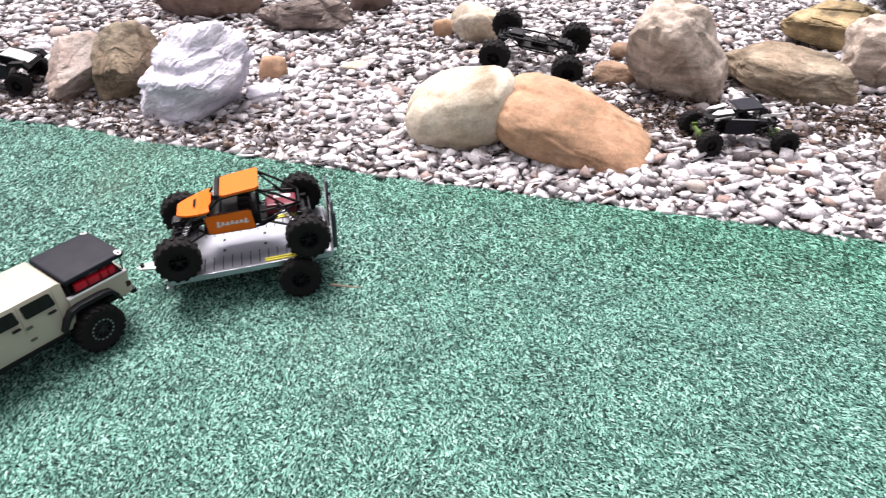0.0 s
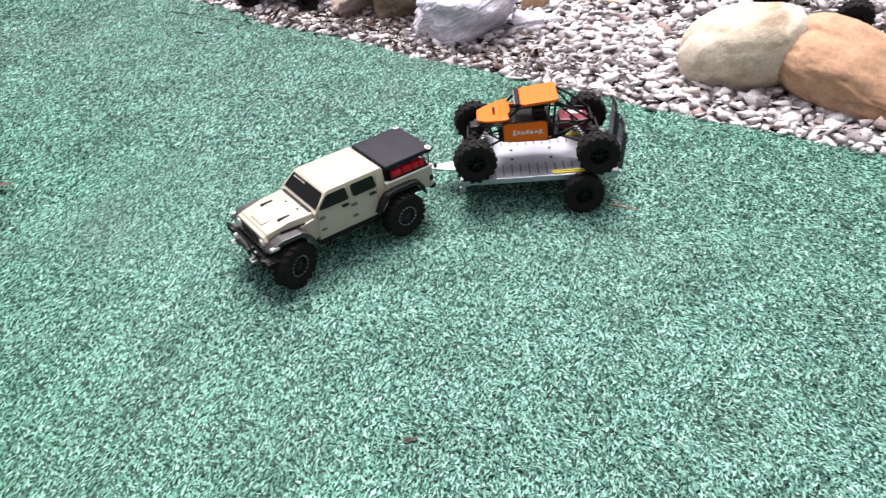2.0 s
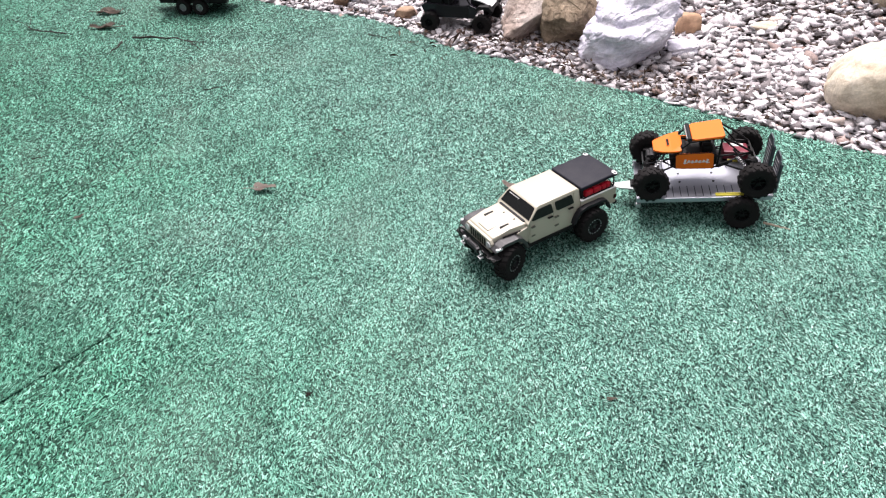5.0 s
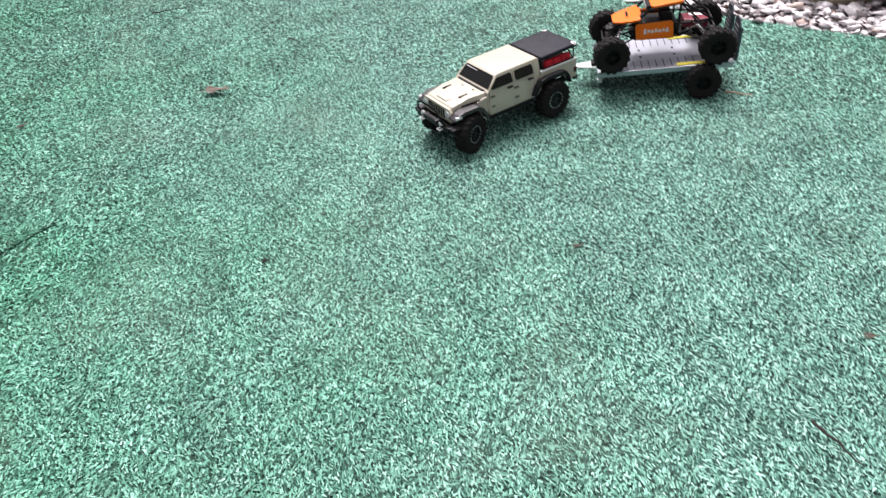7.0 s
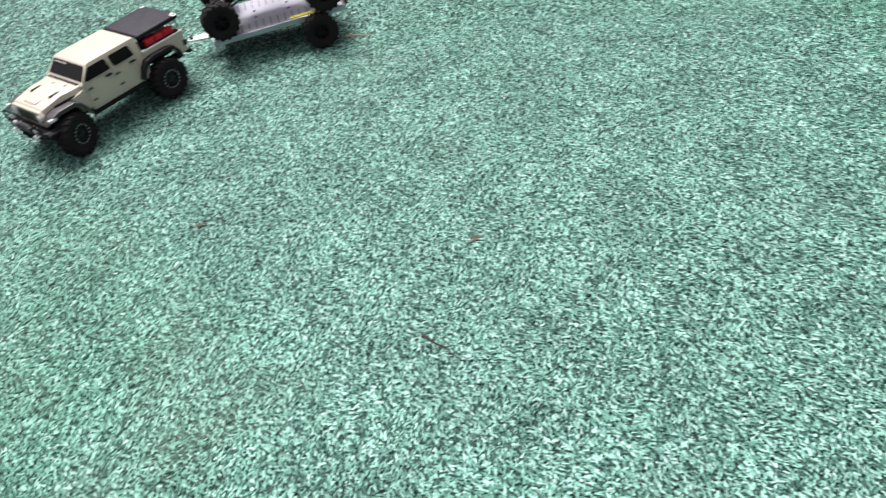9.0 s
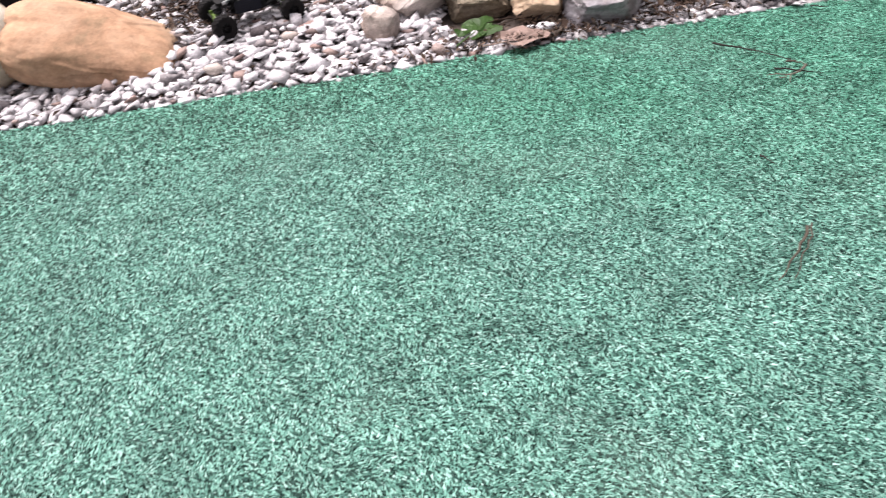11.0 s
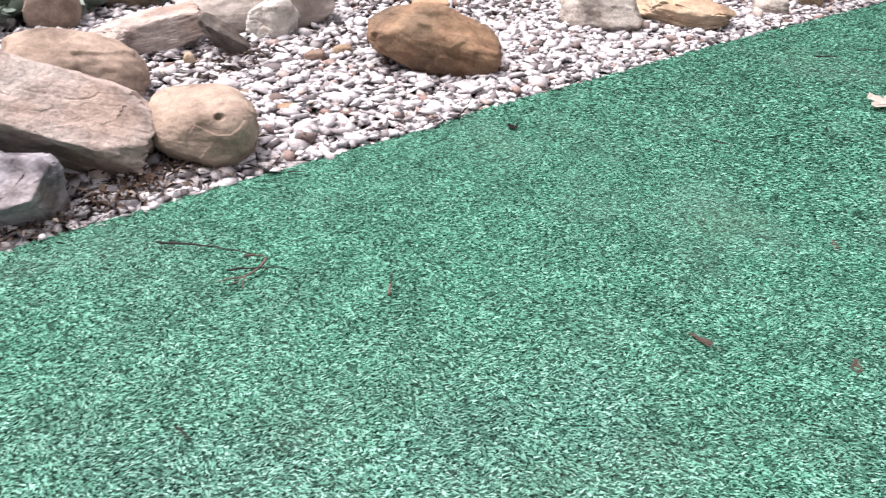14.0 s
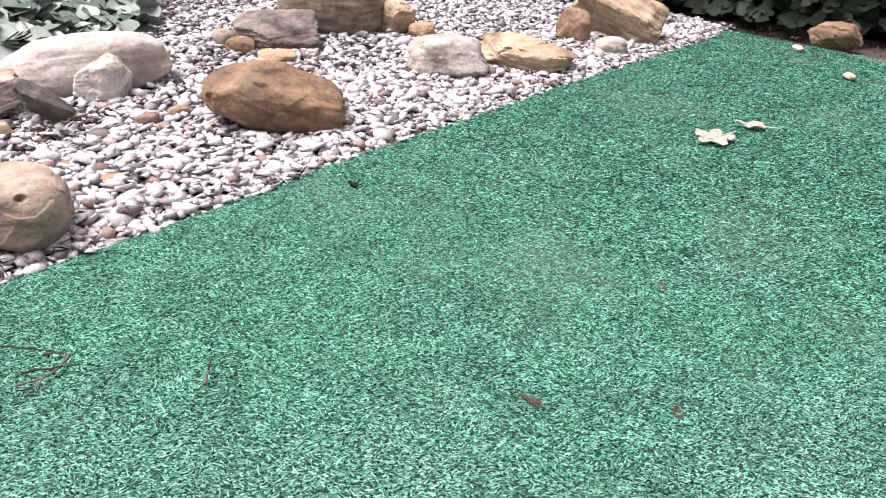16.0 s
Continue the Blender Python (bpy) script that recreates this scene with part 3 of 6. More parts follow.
strays, _ = bed(-1.9, 3.3, -.030, -.002, .028)
strays = strays[rng.rand(len(strays)) < .3]
g3 = pebbles("gravel", strays, rng.uniform(.001, .004, len(strays)), rng.uniform(.005, .010, len(strays)), 8, 160, PEBBLE)
tagged(g3, "single pale chips strayed onto the turf edge", "gravel", kind="stuff")
stp, ds = bed(-1.7, 3.3, .02, .75, .155)
stp = stp + rng.uniform(-.07, .07, stp.shape) * (ds[:, None] > .09)
st = pebbles("gravel", stp, rng.uniform(.002, .010, len(stp)), np.clip(rng.lognormal(math.log(.021), .25, len(stp)), .014, .034), 14, 120, STAINED, (.72, .42))
tagged(st, "larger brown and mauve stones scattered in the gravel", "gravel", kind="stuff")


# ---- boulders ----
def facets(p, off, size, depth):
    """Flat chips broken off the surface: each cell of the rock leans its own way. Returns the offset of every point."""
    out = np.empty(len(p))
    for i, q in enumerate(p):
        w = Vector(q) * size + off
        c = noise.voronoi(w)[1][0]
        n = noise.noise_vector(c * 7.3)
        out[i] = (w - c).dot(n) / max(n.length, 1e-3)
    return depth * out


def boulder(x, y, z, a, b, c, yaw, tilt, pitch, mat, angular, seed, label, taper=0.0, pit=None, peak=0.0, detail=0, cracks=0, lean=0.0, cuts=None):
    """A rock: a ball cut by planes (angular 0 to 1), with lumps, broken facets, thin layers, open cracks and a pitted skin.
    cuts: the stone's own broken faces, each a direction and its distance."""
    r = np.random.RandomState(seed)
    bm = bmesh.new()
    bmesh.ops.create_icosphere(bm, subdivisions=detail or (7 if pit else 6 if max(a, c) > .11 else 5 if max(a, c) > .04 else 4), radius=1)
    v = np.array([q.co[:] for q in bm.verts])
    blocky = angular > .75
    k = 8 if blocky else 7 + int(10 * angular)
    pn = r.normal(size=(k, 3))
    pn /= np.linalg.norm(pn, axis=1)[:, None]
    ph = r.uniform(.88, 1.25, k) if blocky else r.uniform(.93 - .38 * angular, 1.0 - .12 * angular, k)
    if cuts:
        pn, ph = np.array([q[:3] for q in cuts]), np.array([q[3] for q in cuts])
        pn /= np.linalg.norm(pn, axis=1)[:, None]
    power = 3.6 if cuts else 13.0 if blocky else 2.6 + .7 * angular
    rad = (np.abs(v) ** power).sum(1) ** (-1 / power)
    dot = np.maximum(v @ pn.T, 1e-3)
    cut = ph / dot
    sharp = 8 + 46 * angular
    rad = -np.log(np.exp(-sharp * np.minimum(cut, 3)).sum(1) + np.exp(-sharp * rad)) / sharp
    off = Vector((seed * 3.1, seed * 1.7, 0))
    p = v * rad[:, None]
    lump = np.array([noise.fractal(Vector(q) * 1.3 + off, 1.0, 2.0, 3) for q in p])
    fine = np.array([noise.fractal(Vector(q) * 5 + off, .9, 2.1, 5) for q in p])
    ridge = np.array([abs(noise.noise(Vector((q[0] * 1.5, q[1] * 1.5, q[2] * 7)) + off)) for q in p])
    thin = np.array([abs(noise.noise(Vector((q[0] * 2.2, q[1] * 2.2, q[2] * 17)) - off)) for q in p])
    grow = 1 + (.05 if blocky or angular < .2 else .09) * lump + (.012 + .022 * angular) * fine - angular * ((.02 if cuts else .055) * ridge + (.006 if cuts else .014) * thin)
    if angular > .25:
        grow += facets(p, off, 1.5, .05 if cuts else .036 if blocky else .17 * angular) + facets(p, -off, 3.6, (.030 if cuts else .014) * angular)
    else:
        grow += facets(p, off, 1.2, .045)
    for _ in range(cracks):
        n = r.normal(size=3) * (1, 1, .6)
        n /= np.linalg.norm(n)
        wander = np.array([noise.fractal(Vector(q) * 1.6 - off, .8, 2.2, 4) for q in p])
        grow -= .035 * np.exp(-((p @ n - r.uniform(-.45, .45) + .22 * wander) / .022) ** 2) * np.clip(1.2 * lump + .6 + p @ pn[0], 0, 1)
    p *= grow[:, None]
    if mat is STONE_WHITE:
        crag = np.array([abs(noise.noise(Vector((q[0], q[1], 1.5 * q[2])) * 1.15 + off)) for q in p])
        bands = np.array([noise.noise(Vector((q[0] * .7, q[1] * .7, q[2] * 3.0 - 1.1 * q[0])) + off) for q in p])
        veins = np.array([abs(noise.fractal(Vector((q[0] * 1.6, q[1] * 1.6, q[2] * 4.6 - 2.6 * q[0])) - off, .8, 2.2, 4)) for q in p])
        groove = np.exp(-((p[:, 2] - .42 - .22 * p[:, 0]) / .07) ** 2) * np.clip(.6 - p[:, 0], 0, 1)
        p *= (1.06 - .15 * crag + .055 * np.tanh(5 * bands) - .075 * np.clip(.30 - veins, 0, 1) - .16 * groove)[:, None]
    p -= (p.max(0) + p.min(0)) / 2
    p /= np.abs(p).max(0)
    if pit:
        near_pit = np.linalg.norm(p / np.linalg.norm(p, axis=1)[:, None] - np.array(Vector(pit).normalized()), axis=1)
        p *= (1 - .16 * np.clip(1.25 - near_pit / .075, 0, 1))[:, None]
    p[:, :2] *= (1 - peak * (p[:, 2:] + 1) / 2)
    p[:, 0] += lean * p[:, 2]
    p[:, 2] = (p[:, 2] + 1) * (1 - taper * p[:, 0]) - 1
    p[:, 2] -= p[:, 2].max() / 2 - .5
    p *= (a, b, c)
    for q, w in zip(bm.verts, p):
        q.co = w
    me = mesh_of("boulder", bm, mat, True)
    if angular > .45:
        me.set_sharp_from_angle(angle=radians(32))
    ob = new("boulder" if max(a, b, c) > .04 else "stone", me)
    ob.matrix_world = Matrix.Translation((x, y, z)) @ pose(0, 0, 0, 0, 0, yaw) @ pose(0, 0, 0, 0, tilt, 0) @ pose(0, 0, 0, pitch, 0, 0)
    big = max(a, b, c) > .04
    return tagged(ob, label, "boulder" if big else "stone", "boulders on the gravel" if big else "small stones on the gravel")


boulder(-0.706, 1.350, 0.050, 0.074, 0.062, 0.062, 24, -4, 0, STONE_GREY, 0.85, 3, "pale grey-brown slab-like rock tipped up on the gravel bed", detail=6, cuts=((-.12, -.62, .78, .56), (.45, -.75, -.45, .52), (-.86, -.15, .48, .66), (.95, 0, .25, .80)))
boulder(-0.602, 1.335, 0.060, 0.070, 0.064, 0.080, 24, 6, 0, STONE_OLIVE, 0.84, 4, "olive-grey angular rock leaning beside a white rock", detail=6, cuts=((-.10, -.62, .78, .54), (.05, -.80, -.60, .58), (-.68, -.35, .62, .62), (.72, -.35, .55, .64), (.30, -.95, .1, .70), (-.6, -.75, -.2, .72)))
boulder(-0.450, 1.262, 0.066, 0.108, 0.084, 0.098, 19, 4, 0, STONE_WHITE, 0.50, 5, "bluish white craggy rock at the gravel edge", peak=0.10, detail=7, lean=.18, cuts=((.05, -.66, .75, .66), (.55, -.58, -.60, .70), (.92, -.30, -.10, .80), (-.72, -.30, .60, .74), (-.55, -.62, -.30, .86), (0, -.95, -.25, .84)))
boulder(-0.349, 1.424, 0.021, 0.030, 0.024, 0.031, 13, 0, 0, STONE_TAN, 0.20, 6, "small orange-tan rounded stone beside a white rock")
boulder(-0.344, 1.309, 0.012, 0.036, 0.029, 0.017, 14, 0, 0, STONE_WHITE, 0.90, 7, "small white angular stone on gravel")
boulder(-0.614, 1.934, 0.055, 0.146, 0.102, 0.078, 18, 0, 0, STONE_MAUVE, 0.15, 8, "mauve-brown smooth boulder at the back of the gravel")
boulder(-0.339, 1.783, 0.032, 0.122, 0.073, 0.050, 11, 0, 0, STONE_DUSK, 0.60, 9, "flat grey-brown layered rock on gravel")
boulder(-0.190, 1.955, 0.033, 0.058, 0.047, 0.047, 5, 0, 0, STONE_MAUVE, 0.20, 10, "reddish brown rounded rock")
boulder(-0.187, 1.491, 0.006, 0.031, 0.024, 0.012, 7, 0, 0, STONE_CREAM, 0.30, 11, "small yellow stone lying on gravel")
boulder(-0.630, 1.645, 0.016, 0.019, 0.015, 0.022, 21, 0, 0, STONE_TAN, 0.30, 12, "small peach-coloured stone behind a white rock")
boulder(0.040, 1.159, 0.046, 0.104, 0.082, 0.069, -3, -31, 10, STONE_CREAM, 0.10, 13, "large smooth cream boulder at the gravel edge")
boulder(0.229, 1.115, 0.035, 0.144, 0.099, 0.050, -13, 11, 14, STONE_TAN, 0.16, 14, "large smooth orange-tan boulder beside a cream boulder", 0.26)
boulder(0.080, 1.701, 0.037, 0.059, 0.047, 0.052, -3, 0, 0, STONE_CREAM, 0.40, 15, "cream-tan rock behind a bare black crawler chassis")
boulder(0.005, 1.720, 0.019, 0.027, 0.022, 0.027, -1, 0, 0, STONE_TAN, 0.20, 16, "small brown rounded stone")
boulder(0.361, 1.426, 0.017, 0.048, 0.039, 0.025, -15, 0, 0, STONE_BROWN, 0.20, 17, "small brown rounded stone beside a grey boulder")
boulder(0.414, 1.568, 0.016, 0.038, 0.031, 0.022, -15, 0, 0, STONE_BROWN, 0.30, 18, "small tan-brown stone beside a grey boulder")
boulder(0.462, 1.365, 0.078, 0.108, 0.084, 0.116, -19, 0, 30, STONE_BEIGE, 0.42, 19, "big grey-beige rounded boulder on gravel", cracks=2, peak=.16, detail=6)
boulder(0.690, 1.372, 0.036, 0.143, 0.072, 0.049, -28, 7, 12, STONE_OLIVE, 0.30, 20, "long log-shaped olive-grey boulder on gravel", -0.12, cracks=3)
boulder(0.927, 1.682, 0.040, 0.117, 0.082, 0.057, -30, 0, 0, STONE_MOSS, 0.60, 21, "mossy yellow-tan rock behind a log-shaped boulder")
boulder(0.905, 1.434, 0.055, 0.078, 0.062, 0.079, -33, 0, 20, STONE_BEIGE, 0.60, 22, "grey-beige rounded rock among the boulders")
boulder(0.856, 1.000, 0.080, 0.154, 0.072, 0.074, -11, -38, 0, STONE_GREY, 0.90, 23, "large grey slab leaning on stacked rocks", detail=7, cracks=1, cuts=((0, -.58, .81, .52), (.10, -.80, -.60, .58), (-.96, -.20, .10, .90), (.98, 0, .1, .95), (-.50, -.80, -.20, .84)))
# added filler rock: its near-black colour paints the shade inside the stack
boulder(1.036, 1.045, 0.052, 0.193, 0.068, 0.075, -23, 0, 0, STONE_CAVITY_SHADE, 0.50, 24, "near-black rock added behind a rock stack as the deep shade of its cavity")
boulder(0.683, 0.924, 0.023, 0.036, 0.029, 0.033, -8, 0, 0, STONE_GREY, 0.60, 25, "small pale grey stone at the foot of a slab")
boulder(0.995, 0.905, 0.128, 0.046, 0.064, 0.074, -23, 0, 0, STONE_SLATE, 0.95, 26, "grey blocky stone stacked on smaller stones", detail=6, cuts=((0, -.56, .83, .60), (0, -.84, -.54, .78), (-.98, -.15, .05, .86), (.97, -.22, 0, .86)))
boulder(0.880, 0.933, 0.024, 0.058, 0.046, 0.040, -18, 0, 0, STONE_OLIVE, 0.85, 27, "olive-grey stone at the base of a rock stack", detail=6, cuts=((0, -.50, .86, .62), (0, -.92, -.38, .74), (-.95, -.25, .1, .86), (.85, -.35, .40, .80)))
boulder(0.957, 0.852, 0.038, 0.048, 0.048, 0.046, -24, 0, 0, STONE_PEACH, 0.92, 28, "tan and cream blocky stone under a grey block", detail=6, cuts=((.08, -.66, .75, .56), (0, -.78, -.62, .74), (-.80, -.45, .38, .74), (.92, -.35, .05, .84)))
boulder(1.041, 0.780, 0.036, 0.070, 0.052, 0.050, -30, 4, 0, STONE_SLATE, 0.78, 29, "blue-grey blocky stone at the base of a rock stack", detail=6, cuts=((-.15, -.58, .80, .66), (.15, -.88, -.40, .76), (-.88, -.45, .0, .82), (.85, -.50, .10, .84)))
boulder(1.145, 0.856, 0.087, 0.160, 0.078, 0.066, -31, 26, 0, STONE_GREY, 0.88, 30, "large grey-white slab leaning down onto the gravel", detail=7, cracks=1, cuts=((0, -.58, .81, .50), (-.05, -.82, -.57, .60), (.97, -.20, .1, .92), (-.96, -.20, -.2, .92), (.50, -.80, .1, .86)))
boulder(1.328, 0.754, 0.043, 0.086, 0.074, 0.057, -43, 0, 0, STONE_TAN2, 0.02, 31, "smooth tan boulder with a small round hole", 0.0, (.36, -.70, .615))
boulder(1.323, 1.081, 0.049, 0.117, 0.082, 0.070, -29, 15, 0, STONE_TAN2, 0.25, 32, "tan-grey boulder behind a leaning slab")
boulder(1.564, 1.231, 0.028, 0.123, 0.061, 0.041, -31, -8, 0, STONE_GREY, 0.80, 33, "grey angular slab among the gravel")
boulder(1.643, 1.081, 0.041, 0.058, 0.029, 0.017, -37, 43, 15, STONE_CHAR, 0.90, 34, "dark grey slab-shaped stone tipped against a boulder")
boulder(1.837, 1.199, 0.046, 0.186, 0.082, 0.068, -36, -3, 0, STONE_PALE, 0.10, 35, "long pale grey smooth boulder")
boulder(1.808, 1.112, 0.036, 0.082, 0.066, 0.056, -38, -8, 0, STONE_QUARTZ, 0.70, 36, "pale angular quartz rock on gravel", peak=0.5, detail=6)
boulder(1.900, 0.726, 0.051, 0.144, 0.093, 0.073, -50, 12, 0, STONE_RUST, 0.30, 37, "large orange-brown boulder on gravel", 0.10, detail=6, cracks=2)
boulder(2.629, 1.084, 0.077, 0.163, 0.130, 0.110, -55, 0, 0, STONE_OLIVE, 0.02, 38, "big olive-brown smooth boulder")
boulder(2.356, 1.085, 0.037, 0.116, 0.070, 0.033, -51, 1, 25, STONE_DUSK, 0.90, 39, "grey wedge-shaped slab lying on gravel")
boulder(2.279, 1.195, 0.018, 0.034, 0.027, 0.026, -47, 0, 0, STONE_TAN2, 0.30, 40, "small tan stone beside a grey slab")
boulder(2.245, 1.116, 0.017, 0.039, 0.031, 0.025, -48, 0, 0, STONE_BROWN, 0.30, 41, "small brown stone beside a grey slab")
boulder(2.229, 0.982, 0.014, 0.050, 0.030, 0.021, -51, 0, 0, STONE_TAN, 0.30, 42, "flat tan stone behind an orange-brown boulder")
boulder(2.692, 0.894, 0.040, 0.055, 0.044, 0.058, -61, 0, 0, STONE_SAND, 0.75, 43, "tan layered rock beside an olive boulder")
boulder(2.704, 0.820, 0.017, 0.041, 0.033, 0.024, -62, 0, 0, STONE_TAN, 0.30, 44, "small tan stone on gravel")
boulder(2.421, 0.593, 0.038, 0.108, 0.076, 0.055, -65, 0, 0, STONE_GREY2, 0.40, 45, "speckled grey rounded boulder at the gravel edge")
boulder(2.613, 0.457, 0.030, 0.138, 0.080, 0.044, -71, 5, 12, STONE_SAND, 0.60, 46, "yellow-tan blocky rock at the gravel edge")
boulder(2.950, 0.428, 0.040, 0.055, 0.044, 0.057, -75, 0, 0, STONE_BROWN, 0.40, 47, "brown rock behind a pale stone")
boulder(3.105, 0.335, 0.055, 0.145, 0.074, 0.078, -79, 18, 20, STONE_SAND, 0.85, 48, "large pale tan rock at the far end of the gravel")
boulder(2.894, 0.293, 0.018, 0.050, 0.040, 0.026, -78, 0, 0, STONE_GREY2, 0.20, 49, "small pale oval stone")
boulder(3.439, -0.298, 0.033, 0.085, 0.042, 0.048, -93, 0, 0, STONE_BROWN, 0.50, 50, "brown rock in front of dark ivy")
boulder(1.737, 1.528, 0.032, 0.072, 0.043, 0.045, -31, 0, 0, STONE_OLIVE, 0.50, 51, "olive rock behind a grey slab")
boulder(1.511, 1.490, 0.054, 0.060, 0.036, 0.077, -25, 0, 0, STONE_TAN2, 0.40, 52, "tan boulder behind stacked rocks")
boulder(-1.294, 1.450, 0.026, 0.025, 0.020, 0.037, 39, 0, 0, STONE_BROWN, 0.30, 53, "small brown rock at the gravel edge")
boulder(-1.070, 1.398, 0.008, 0.029, 0.023, 0.015, 34, 0, 0, STONE_BROWN, 0.30, 54, "small pinkish brown stone at the gravel edge")
boulder(-1.248, 1.521, 0.028, 0.071, 0.042, 0.041, 38, 0, 0, STONE_WHITE, 0.80, 55, "white-topped grey angular rock on gravel")
boulder(-1.165, 1.566, 0.012, 0.022, 0.018, 0.017, 35, 0, 0, STONE_TAN, 0.30, 56, "small pinkish tan stone on gravel")
boulder(1.739, 0.918, 0.011, 0.024, 0.019, 0.016, -41, 0, 0, STONE_MAUVE, 0.30, 57, "small mauve stone lying on gravel")
boulder(1.808, 0.903, 0.010, 0.022, 0.017, 0.014, -43, 0, 0, STONE_SAND, 0.30, 58, "small tan rounded stone lying on gravel")
boulder(1.527, 0.781, 0.005, 0.021, 0.012, 0.007, -37, 0, 0, STONE_BROWN, 0.30, 59, "flat brown stone lying on gravel")
boulder(1.542, 0.885, 0.004, 0.024, 0.014, 0.005, -35, 0, 0, STONE_MAUVE, 0.30, 60, "flat mauve-brown stone lying on gravel")
boulder(1.557, 1.087, 0.011, 0.012, 0.010, 0.016, -31, 0, 0, STONE_SAND, 0.30, 61, "small pale tan stone lying on gravel")


# ---- model vehicles: x forward, y to their left, z up ----
WHEEL_MESHES = {}


def wheel(parent, x, y, z, r, w, lugs, rim, ring, steer=0.0, spokes=10):
    """A tyre with lugs; its rim and bright ring are parts of it."""
    key = (r, w, lugs, rim.name, ring.name, y > 0)
    s = 1 if y > 0 else -1
    if key not in WHEEL_MESHES:
        bm = bmesh.new()
        lathe(bm, [(r * .44, -w * .44), (r * .80, -w * .5), (r * .92, -w * .46), (r * .955, -w * .3), (r * .955, w * .3), (r * .92, w * .46), (r * .80, w * .5), (r * .56, w * .47), (r * .44, w * .42)], 36)
        for i in range(lugs):
            a = 2 * math.pi * i / lugs
            for side, da in ((-1, 0), (1, .5)):
                m = Matrix.Rotation(-(a + da * 2 * math.pi / lugs), 4, "Y") @ Matrix.Rotation(.35 * side, 4, "X")
                bx(bm, r * .93, r * 1.0, side * w * .26 - w * .2, side * w * .26 + w * .2, -r * .085, r * .085, m=m)
                bx(bm, r * .82, r * .965, side * w * .40 - w * .11, side * w * .40 + w * .11, -r * .06, r * .06, m=m)
        tyre = mesh_of("wheel", bm, RUBBER)
        bm = bmesh.new()
        lathe(bm, [(r * .47, -w * .4), (r * .47, w * .40), (r * .43, w * .38), (r * .40, w * .10), (r * .14, w * .16), (r * .001, w * .18), (r * .001, -w * .3), (r * .4, -w * .35)], 30)
        for i in range(spokes):
            m = Matrix.Rotation(2 * math.pi * i / spokes, 4, "Y")
            bx(bm, r * .12, r * .43, w * .10, w * .28, -r * .038, r * .038, m=m)
        tube(bm, [(0, w * .18, 0), (0, w * .40, 0)], r * .11, 10)
        if s < 0:
            bmesh.ops.scale(bm, vec=(1, -1, 1), verts=bm.verts)
        rm = mesh_of("rim", bm, rim)
        bm = bmesh.new()
        lathe(bm, [(r * .41, w * .385), (r * .41, w * .42), (r * .465, w * .43), (r * .465, w * .39)], 36)
        if s < 0:
            bmesh.ops.scale(bm, vec=(1, -1, 1), verts=bm.verts)
        rg = mesh_of("bead_ring", bm, rim)
        bm = bmesh.new()
        for i in range(16):
            m = Matrix.Rotation(2 * math.pi * i / 16, 4, "Y")
            bx(bm, r * .412, r * .466, w * .42, w * .462, -r * .034, r * .034, m=m)
        if s < 0:
            bmesh.ops.scale(bm, vec=(1, -1, 1), verts=bm.verts)
        WHEEL_MESHES[key] = (tyre, rm, rg, mesh_of("bolt_circle", bm, ring))
    tyre, rm, rg, bolts = WHEEL_MESHES[key]
    ob = new("wheel", tyre)
    ob.parent = parent
    ob.matrix_basis = pose(x, y, z, 0, 17 * (x * 90 % 7), steer)
    ob["label"] = "black treaded rubber tyre"
    for nm, me in (("rim", rm), ("bead_ring", rg), ("bolt_circle", bolts)):
        c = new(nm, me)
        c.parent = ob
    return ob


def body_y(z):
    """Half width of the pickup's cab at a height: the sides lean in above the doors."""
    return .0385 - max(0.0, z - .083) * .20


